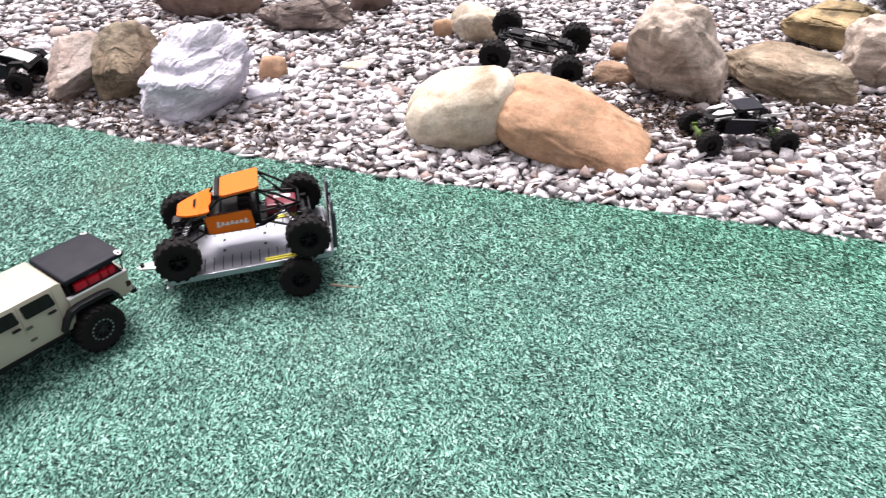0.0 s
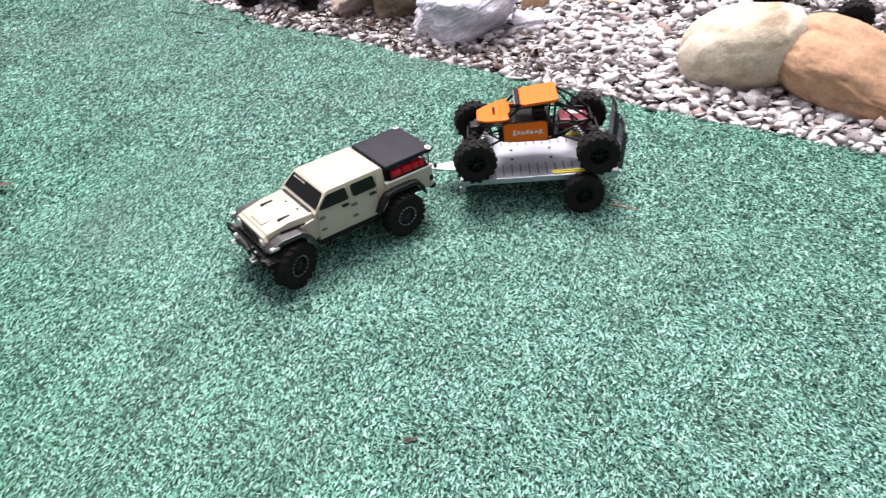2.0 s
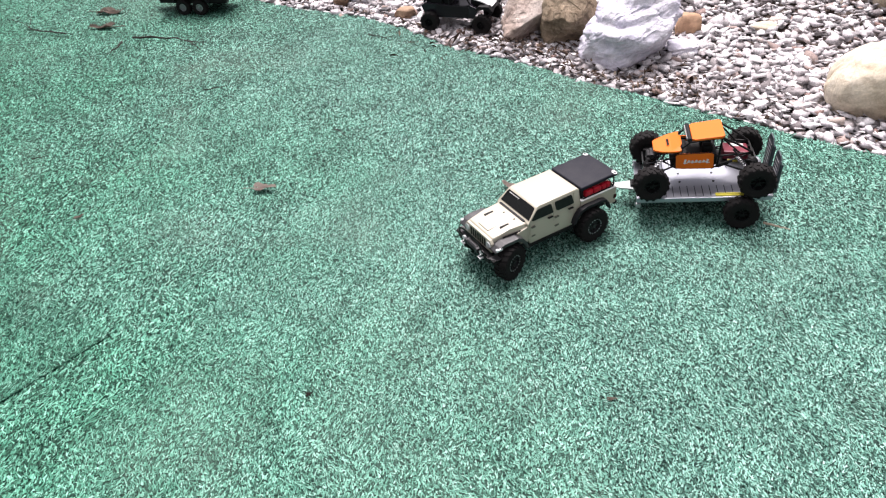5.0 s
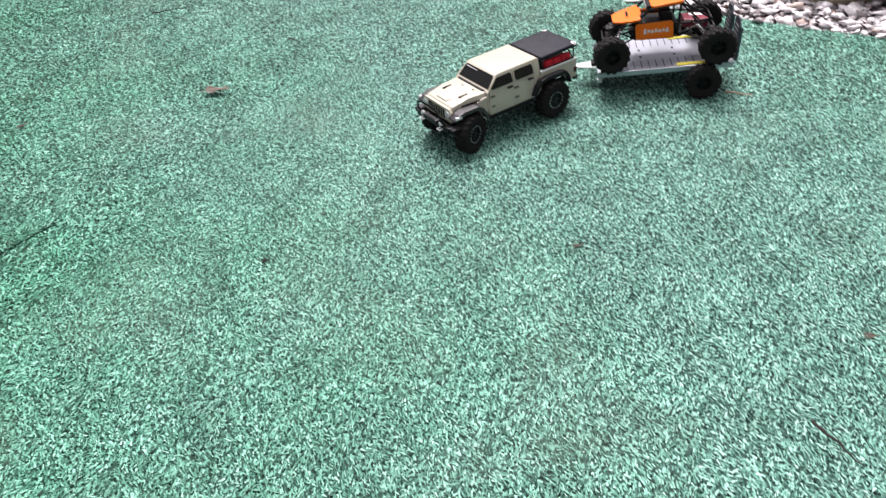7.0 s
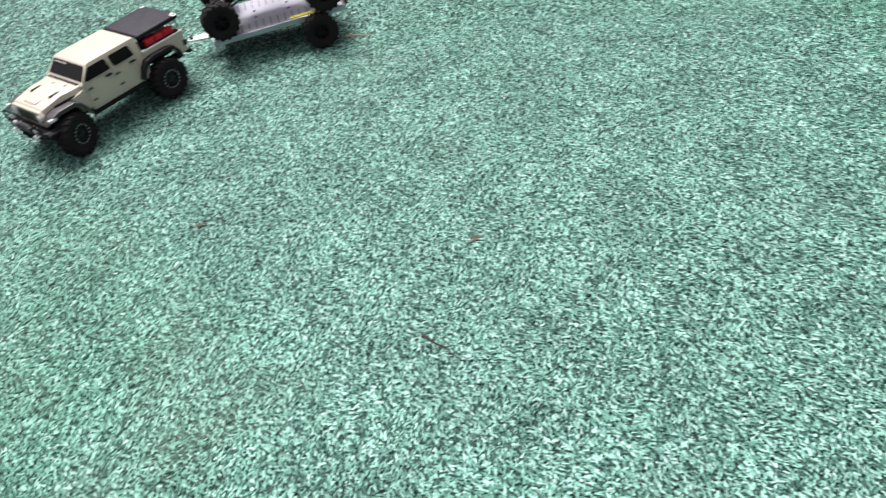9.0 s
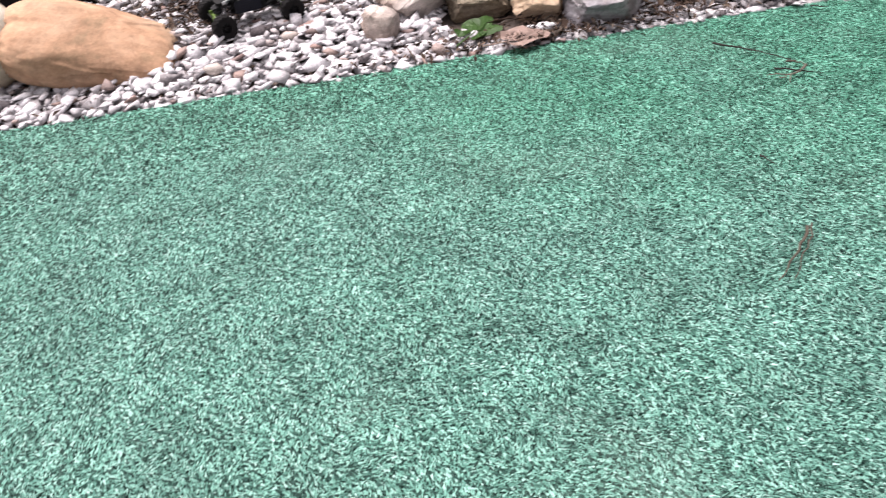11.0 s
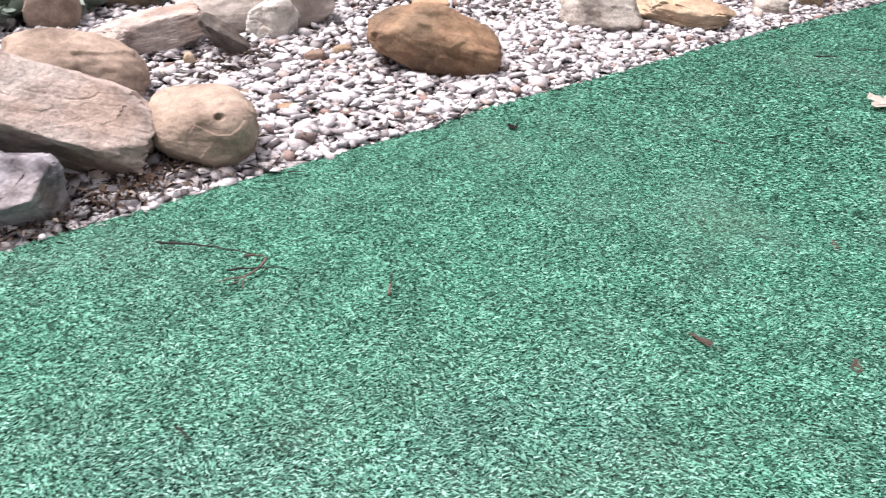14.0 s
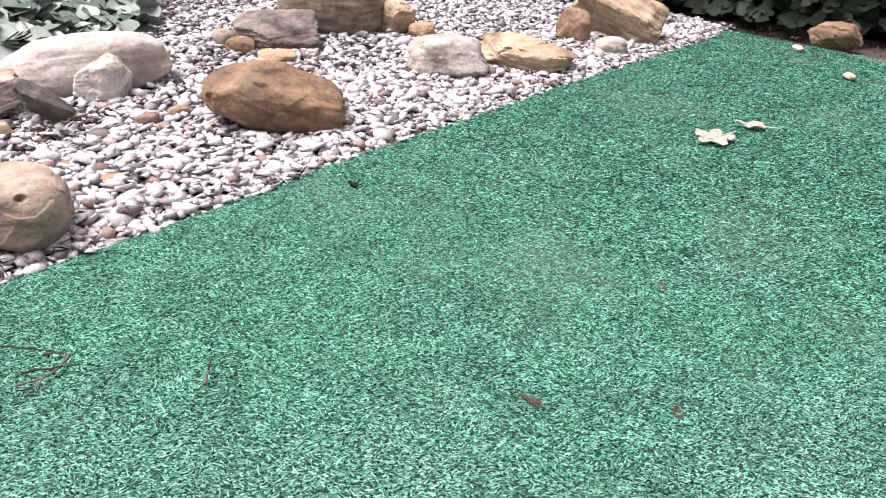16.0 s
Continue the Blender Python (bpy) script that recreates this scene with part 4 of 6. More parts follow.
def pickup(m):
    t = thing("toy_pickup", "cream toy pickup with black bed cover standing on turf", "toy truck", m)
    # cab
    bm = bmesh.new()
    vs = prism(bm, [(-.0605, .044), (.030, .044), (.033, .060), (.033, .083), (.029, .0855), (.0125, .1085), (.008, .1105), (-.057, .1115), (-.0605, .109), (-.0605, .083)], -1, 1)
    for v in vs:
        v.co.y = math.copysign(body_y(v.co.z), v.co.y)
    bmesh.ops.bevel(bm, geom=[e for e in bm.edges], offset=.0018, segments=2, profile=.6, affect="EDGES")
    cab = part("cab", bm, CREAM_PAINT, t, "cream painted cab with flat roof")
    smooth_keep(cab.data)

    def side_plate(name, pts, mat, proud, parent, label=""):
        for s in (1, -1):
            bm = bmesh.new()
            vs = prism(bm, pts, 0, 1)
            for v in vs:
                v.co.y = s * (body_y(v.co.z) + (proud if v.co.y > .5 else -.0015))
            part(name, bm, mat, parent, label)

    side_plate("front_window", [(.0232, .0862), (.0246, .0878), (.0128, .1030), (.0108, .1040), (-.0090, .1044), (-.0106, .1030), (-.0116, .0875), (-.0102, .0860)], DARK_GLASS, .0005, t, "dark smoked side window")
    side_plate("rear_window", [(-.0188, .0860), (-.0174, .0875), (-.0164, .1028), (-.0178, .1044), (-.0424, .1048), (-.0440, .1034), (-.0454, .0880), (-.0440, .0864)], DARK_GLASS, .0005, t, "dark smoked side window")
    side_plate("door_line", [(-.0140, .046), (-.0134, .046), (-.0134, .1065), (-.0140, .1065)], BADGE, .0002, t)
    side_plate("door_line", [(.0290, .046), (.0296, .046), (.0296, .083), (.0290, .083)], BADGE, .0002, t)
    side_plate("door_line", [(-.0480, .046), (-.0474, .046), (-.0474, .1065), (-.0480, .1065)], BADGE, .0002, t)
    side_plate("door_handle", [(-.0105, .0782), (-.003, .0782), (-.003, .0798), (-.0105, .0798)], BLACK_PLASTIC, .0016, t, "black door handle")
    side_plate("door_handle", [(-.0440, .0782), (-.0365, .0782), (-.0365, .0798), (-.0440, .0798)], BLACK_PLASTIC, .0016, t, "black door handle")
    side_plate("hinge", [(.0190, .0735), (.0260, .0735), (.0260, .0755), (.0190, .0755)], HINGE, .0010, t)
    side_plate("hinge", [(.0190, .0580), (.0260, .0580), (.0260, .0600), (.0190, .0600)], HINGE, .0010, t)
    side_plate("hinge", [(-.0205, .0735), (-.0145, .0735), (-.0145, .0755), (-.0205, .0755)], HINGE, .0010, t)
    side_plate("hinge", [(-.0205, .0580), (-.0145, .0580), (-.0145, .0600), (-.0205, .0600)], HINGE, .0010, t)
    bm = bmesh.new()
    vs = prism(bm, [(-.0345, .0870), (.0345, .0870), (.0318, .1040), (.0300, .1068), (-.0300, .1068), (-.0318, .1040)], 0, 1, axis="x")
    for v in vs:
        v.co.x = .0290 - (v.co.z - .0855) * .72 + (.0007 if v.co.x > .5 else -.002)
    wind = part("windscreen", bm, DARK_GLASS, t, "dark glossy windscreen")
    bm = bmesh.new()
    for k in range(8):
        z = .1042
        bx(bm, 0, .0004, -.0265 + k * .0030, -.0243 + k * .0030, -.0006, .0006, m=Matrix.Translation((.0290 - (z - .0855) * .72 + .0009, 0, z)) @ Matrix.Rotation(radians(-36), 4, "Y"))
    part("banner", bm, WHITE, wind, "illegible white lettering across the top of the glass")
    # bonnet, grille, cowl
    bm = bmesh.new()
    vs = prism(bm, [(.033, .062), (.106, .062), (.108, .074), (.104, .0785), (.070, .0825), (.033, .0840)], -1, 1)
    for v in vs:
        f = (v.co.x - .033) / .075
        v.co.y *= (.0365 - .0050 * f) - (.003 if v.co.z > .077 else 0)
    bmesh.ops.bevel(bm, geom=list(bm.edges), offset=.0022, segments=3, profile=.6, affect="EDGES")
    hood = part("bonnet", bm, CREAM_PAINT, t, "cream bonnet with black vents")
    smooth_keep(hood.data)
    bm = bmesh.new()
    bx(bm, .036, .100, -.0125, .0125, .0795, .0846, .0018)
    for v in bm.verts:
        v.co.z -= max(0, (v.co.x - .05)) * .075
    part("bonnet_bulge", bm, CREAM_PAINT, hood)
    for x, y in ((.044, .016), (.047, -.006)):
        bm = bmesh.new()
        bx(bm, x - .0016, x + .0016, y - .0008, y + .0008, .0838, .0850, .0004)
        part("washer_jet", bm, BLACK_PLASTIC, hood)
    for s in (1, -1):
        bm = bmesh.new()
        bx(bm, .060, .079, s * .0195 - .0016, s * .0195 + .0016, .0800, .0834, .0005)
        part("vent", bm, BLACK_PLASTIC, hood, "black bonnet vent")
        bm = bmesh.new()
        for k in range(8):
            x = .048 + k * .0048
            y = s * (.0367 - .0050 * (x - .033) / .075)
            bx(bm, x, x + .0038, y - .0012, y + .0005, .0738, .0764, .0002)
        part("bonnet_lettering", bm, BLACK_PLASTIC, hood, "illegible dark lettering")
    bm = bmesh.new()
    bx(bm, .0315, .0360, -.030, .030, .0832, .0858, .0008)
    part("cowl", bm, GREY_PLASTIC, t, "dark grey cowl under the windscreen")
    bm = bmesh.new()
    prism(bm, [(-.0335, .056), (.0335, .056), (.0335, .071), (.029, .0765), (-.029, .0765), (-.0335, .071)], .1045, .1105, .0012, axis="x")
    grille = part("grille", bm, CREAM_PAINT, t, "cream grille with seven dark slots")
    for k in range(7):
        bm = bmesh.new()
        bx(bm, .1100, .1112, -.0175 + k * .0058 - .0018, -.0175 + k * .0058 + .0018, .0590, .0735, .0005)
        part("slot", bm, BLACK_PLASTIC, grille)
    for s in (1, -1):
        bm = bmesh.new()
        tube(bm, [(.109, s * .0268, .067), (.1122, s * .0268, .067)], .0055, 18)
        part("headlight", bm, LAMP, grille, "round clear headlight")
    # wings over the front wheels
    for s in (1, -1):
        bm = bmesh.new()
        prism(bm, [(.037, .047), (.043, .060), (.051, .069), (.062, .0738), (.092, .0738), (.104, .0705), (.113, .0650), (.112, .0625), (.103, .0668), (.091, .0698), (.063, .0698), (.054, .0655), (.047, .0575), (.042, .045)], s * .0290, s * .0470, .0014)
        part("front_wing", bm, FLARE, t, "dark grey plastic wheel-arch flare")
        bm = bmesh.new()
        prism(bm, [(-.121, .051), (-.114, .064), (-.104, .0725), (-.093, .0752), (-.067, .0752), (-.056, .0725), (-.047, .064), (-.041, .050), (-.0445, .0485), (-.0505, .0620), (-.058, .0690), (-.068, .0712), (-.092, .0712), (-.102, .0690), (-.110, .0620), (-.117, .050)], s * .0375, s * .0465, .0012)
        part("rear_flare", bm, GREY_PLASTIC, t, "dark grey plastic wheel-arch flare")
        bm = bmesh.new()
        prism(bm, [(.030, .050), (.048, .050), (.056, .066), (.056, .074), (.030, .078)], s * .029, s * .0372, .001)
        part("wing_side", bm, CREAM_PAINT, t)
        bm = bmesh.new()
        bx(bm, .098, .1105, s * .0455 - .002, s * .0455 + .002, .0655, .0695, .0006)
        part("marker_lamp", bm, LAMP, t)
    # bed
    for s in (1, -1):
        bm = bmesh.new()
        pts = [(-.1435, .053), (-.1435, .0815), (-.0610, .0830), (-.0610, .046), (-.0480, .046), (-.054, .061), (-.064, .0705), (-.097, .0705), (-.107, .062), (-.118, .052)]
        prism(bm, pts, s * .0345, s * .0388, .0008)
        part("bed_side", bm, CREAM_PAINT, t, "cream bed side")
        bm = bmesh.new()
        bx(bm, -.144, -.061, s * .0370 - .0035, s * .0370 + .0024, .0815, .0838, .0008)
        part("bed_rail", bm, WHITE, t, "pale bed rail")
    bm = bmesh.new()
    bx(bm, -.1450, -.1400, -.0345, .0345, .053, .0835, .0010)
    gate = part("tailgate", bm, CREAM_PAINT, t, "cream tailgate")
    bm = bmesh.new()
    bx(bm, -.1456, -.1448, -.016, .016, .0620, .0700, .0003)
    part("tailgate_print", bm, BADGE, gate, "faint raised lettering panel")
    bm = bmesh.new()
    bx(bm, -.141, -.062, -.0346, .0346, .060, .064)
    part("bed_floor", bm, BLACK_PLASTIC, t)
    for s in (1, -1):
        bm = bmesh.new()
        bx(bm, -.1445, -.1360, s * .0365 - .003, s * .0365 + .0035, .0615, .0690, .0008)
        part("tail_lamp", bm, TAIL, t, "dark red tail lamp")
    # rack, cans and cover
    bm = bmesh.new()
    for s in (1, -1):
        for p, q in (((-.141, s * .034, .083), (-.146, s * .034, .103)), ((-.066, s * .034, .083), (-.066, s * .034, .101)), ((-.136, s * .0365, .0835), (-.126, s * .0365, .1020)),
                     ((-.146, s * .034, .1025), (-.066, s * .034, .101)), ((-.066, s * .0368, .0855), (-.136, s * .0368, .0850))):
            tube(bm, [p, q], .0013, 6)
    tube(bm, [(-.146, -.034, .1025), (-.146, .034, .1025)], .0013, 6)
    part("bed_rack", bm, BLACK_PLASTIC, t, "thin black bed rack")
    for s in (1, -1):
        for k in range(4):
            bm = bmesh.new()
            x = -.0785 - k * .0142
            bx(bm, x - .0066, x + .0066, s * .0330 - .004, s * .0330 + .0030, .0842, .0968, .0016)
            bx(bm, x - .0040, x + .0040, s * .0330 + s * .0028 - .0004, s * .0330 + s * .0028 + .0009, .0868, .0945, .0004)
            part("fuel_can", bm, RED, t, "red fuel can strapped under the cover")
    bm = bmesh.new()
    bx(bm, -.1500, -.0630, -.0405, .0405, .1020, .1105, .0033, segs=3)
    for v in bm.verts:
        v.co.z += .0012 * math.cos(v.co.y * 38) + .02 * (-.063 - v.co.x)
    cover = part("bed_cover", bm, COVER, t, "blue-black soft bed cover with rounded edges")
    smooth_keep(cover.data, 50)
    for s in (1, -1):
        at = Matrix.Translation((-.1420, s * .0370, .1122)) @ Matrix.Rotation(radians(-14 * s), 4, "X")
        bm = bmesh.new()
        tube(bm, [at @ Vector((0, 0, -.0006)), at @ Vector((0, 0, .0007))], .0052, 20)
        patch = part("cover_patch", bm, WHITE, cover, "small round white mark")
        bm = bmesh.new()
        tube(bm, [at @ Vector((0, s * .0014, 0)), at @ Vector((0, s * .0014, .0010))], .0023, 14)
        part("patch_inset", bm, COVER, patch)
        bm = bmesh.new()
        for k in range(5):
            bx(bm, -.080 - k * .0034, -.0776 - k * .0034, s * .0352 - .0003, s * .0352 + .0005, .1002, .1019)
        part("rack_print", bm, WHITE, cover, "illegible white print under the cover's edge")
    # underside, bumpers
    bm = bmesh.new()
    for s in (1, -1):
        bx(bm, -.146, .108, s * .017 - .003, s * .017 + .003, .036, .044, .0008)
        tube(bm, [(.060, s * .021, .046), (.076, s * .024, .031)], .0042, 8)
        tube(bm, [(-.060, s * .021, .046), (-.076, s * .024, .031)], .0042, 8)
        tube(bm, [(.068, s * .02, .028), (-.005, s * .014, .037)], .0018, 6)
        tube(bm, [(-.068, s * .02, .028), (.005, s * .014, .037)], .0018, 6)
        bx(bm, -.046, .034, s * .037 - .003, s * .037 + .003, .039, .0445, .001)
    bx(bm, -.045, .045, -.016, .016, .035, .045, .002)
    bx(bm, .032, .106, -.028, .028, .045, .064, .001)
    part("chassis", bm, BLACK_PLASTIC, t, "black ladder chassis")
    for x in (.0745, -.0745):
        bm = bmesh.new()
        tube(bm, [(x, -.040, .0272), (x, .040, .0272)], .0038, 10)
        bmesh.ops.create_uvsphere(bm, u_segments=12, v_segments=8, radius=.0095, matrix=Matrix.Translation((x, -.008, .0268)))
        part("axle", bm, BLACK_PLASTIC, t)
    bm = bmesh.new()
    bx(bm, .108, .121, -.040, .040, .0430, .0525, .0018)
    for s in (1, -1):
        bx(bm, .104, .119, s * .043 - .006, s * .043 + .006, .0455, .0525, .0015)
    bump = part("front_bumper", bm, BLACK_PLASTIC, t, "black steel front bumper")
    bm = bmesh.new()
    tube(bm, [(.117, -.030, .050), (.125, -.029, .062), (.128, -.025, .074), (.128, -.014, .0785), (.128, .014, .0785), (.128, .025, .074), (.125, .029, .062), (.117, .030, .050)], .0017, 8)
    part("hoop", bm, BLACK_PLASTIC, bump, "black bull-bar hoop")
    bm = bmesh.new()
    tube(bm, [(.121, -.011, .0535), (.121, .011, .0535)], .0048, 12)
    bx(bm, .116, .126, -.016, -.011, .049, .058, .001)
    bx(bm, .116, .126, .011, .016, .049, .058, .001)
    part("winch", bm, GUNMETAL, bump, "dark winch drum")
    for s in (1, -1):
        bm = bmesh.new()
        tube(bm, [(.120, s * .022 - .0030, .046), (.1265, s * .022 - .0030, .045), (.1265, s * .022 + .0030, .045), (.120, s * .022 + .0030, .046)], .0015, 6)
        # pale lens material gives the shackle a painted glint
        part("shackle", bm, LAMP, bump, "bright tow shackle")
        # pale disc added for a bright glint on the bumper
        bm = bmesh.new()
        tube(bm, [(.1195, s * .0225, .0545), (.1235, s * .0225, .0550)], .0032, 14)
        part("fog_lamp", bm, LAMP, bump, "small pale disc added as a bright glint on the bumper")
        bm = bmesh.new()
        prism(bm, [(.100, s * .037), (.1215, s * .037), (.1120, s * .0495), (.098, s * .0495)], .0522, .0532, .0003, axis="z")
        part("end_plate", bm, FLARE, bump, "grey bumper end plate")
    bm = bmesh.new()
    bx(bm, -.1555, -.1440, -.036, .036, .0440, .0520, .0016)
    rb = part("rear_bumper", bm, GREY_PLASTIC, t, "dark grey rear bumper")
    bm = bmesh.new()
    bx(bm, -.163, -.150, -.004, .004, .0380, .0440, .001)
    tube(bm, [(-.163, 0, .037), (-.163, 0, .050)], .0022, 8)
    part("hitch", bm, BLACK_PLASTIC, rb, "black tow hitch")
    for x in (.0745, -.0745):
        for s in (1, -1):
            wheel(t, x, s * .0425, .0272, .0272, .0195, 20, GUNMETAL, SILVER, 19 if x > 0 else 0, 9)
    # the body sits low on its wheels: a long cab, a short bonnet and a short tail
    along = (-.163, -.150, -.100, -.0605, -.0455, .0125, .033, .060, .107, .128), (-.1345, -.1275, -.0965, -.0555, -.0430, .0215, .0395, .0600, .0965, .1150)
    above = (.036, .046, .053, .0745, .083, .1115, .1200), (.0300, .0400, .0450, .0655, .0735, .0945, .1000)
    for ob in t.children_recursive:
        if not ob.name.startswith(("wheel", "rim", "bead_ring", "bolt_circle", "axle")):
            for v in ob.data.vertices:
                v.co.x, v.co.z = float(np.interp(v.co.x, *along)), float(np.interp(v.co.z, *above))
                if v.co.x < -.0555 and v.co.z > .0855:
                    v.co.y *= .88
    return t


def flatbed(m):
    """The trailer; its deck top lies at z = .052."""
    t = thing("toy_trailer", "aluminium flatbed toy trailer with two upright ramps, hitched to the pickup", "toy trailer", m)
    bm = bmesh.new()
    bx(bm, -.097, .097, -.0560, .0560, .0500, .0520, .0004)
    for s in (1, -1):
        bx(bm, -.097, .097, s * .0555 - .0008, s * .0555 + .0008, .0445, .0516, .0003)
    bx(bm, .0955, .0970, -.0560, .0560, .0420, .0516, .0003)
    deck = part("deck", bm, DECK, t, "brushed aluminium deck with rows of dark slots")
    for s in (1, -1):
        for k in range(13):
            bm = bmesh.new()
            x = .0855 - k * .0108
            prism(bm, [(x - .0005, s * .0240), (x + .0005, s * .0240), (x + .0005, s * .0515), (x - .0005, s * .0515)], .0519, .0523, axis="z")
            part("slot", bm, BLACK_PLASTIC, deck)
    for x, y in ((.03, .012), (-.02, .012), (.03, -.012), (-.02, -.012), (-.078, .02), (-.078, -.02), (.085, .045), (.085, -.045)):
        bm = bmesh.new()
        tube(bm, [(x, y, .0515), (x, y, .0530)], .0018, 10)
        part("screw", bm, GUNMETAL, deck)
    for s in (1, -1):
        for k in (0, 1):
            bm = bmesh.new()
            bx(bm, -.064, -.018, s * .0478 + k * .0044 - .0018, s * .0478 + k * .0044 + .0012, .0520, .0534, .0005)
            part("strap", bm, YELLOW, deck, "yellow printed stripe on the deck")
    bm = bmesh.new()
    for s in (1, -1):
        bx(bm, -.09, .09, s * .030 - .002, s * .030 + .002, .042, .050)
    for x in (-.06, 0, .06):
        bx(bm, x - .002, x + .002, -.052, .052, .043, .050)
    part("underframe", bm, BLACK_PLASTIC, t)
    bm = bmesh.new()
    tube(bm, [(-.055, -.058, .0285), (-.055, .058, .0285)], .0032, 10)
    for s in (1, -1):
        bx(bm, -.060, -.046, s * .040 - .002, s * .040 + .002, .028, .045)
    part("axle", bm, BLACK_PLASTIC, t)
    for s in (1, -1):
        wheel(t, -.055, s * .0637, .0285, .0252, .018, 18, BLACK_PLASTIC, BLACK_PLASTIC, 0, 8)
    bm = bmesh.new()
    prism(bm, [(.095, -.014), (.095, .014), (.127, .0068), (.134, .0055), (.138, 0), (.134, -.0055), (.127, -.0068)], .0405, .0425, .0005, axis="z")
    tong = part("tongue", bm, WHITE_PLATE, t, "white triangular drawbar plate")
    bm = bmesh.new()
    tube(bm, [(.131, 0, .0395), (.131, 0, .0470)], .0026, 12)
    part("tow_ball", bm, BLACK_PLASTIC, tong)
    bm = bmesh.new()
    bx(bm, .093, .104, -.008, .008, .040, .0475, .001)
    part("drawbar_block", bm, BLACK_PLASTIC, tong)
    for s in (1, -1):
        bm = bmesh.new()
        bx(bm, .091, .0985, s * .0560 - .003, s * .0560 + .003, .0375, .0445, .001)
        part("corner_bracket", bm, SILVER, t, "bright corner bracket")
        bm = bmesh.new()
        y0, y1 = s * .026 - .0155, s * .026 + .0155
        prism(bm, [(y0, .046), (y1, .046), (y1, .098), (y1 - .007, .107), (y0 + .007, .107), (y0, .098)], -.0010, .0010, .0003, axis="x")
        for k in (-1, 1):
            bx(bm, -.0042, .0008, s * .026 + k * .0148 - .0007, s * .026 + k * .0148 + .0007, .047, .096)
        ramp = part("ramp", bm, RAMP, t, "dull grey aluminium loading ramp folded upright", m=pose(-.0985, 0, 0, 0, -4, 0))
        for k in range(7):
            bm = bmesh.new()
            z = .058 + k * .0062
            bx(bm, -.0012, .0016, s * .026 - .0095, s * .026 + .0095, z - .0008, z + .0008)
            part("rung", bm, SILVER, ramp)
    bm = bmesh.new()
    tube(bm, [(-.0985, -.052, .0475), (-.0985, .052, .0475)], .0020, 8)
    part("hinge_bar", bm, SILVER, t)
    return t


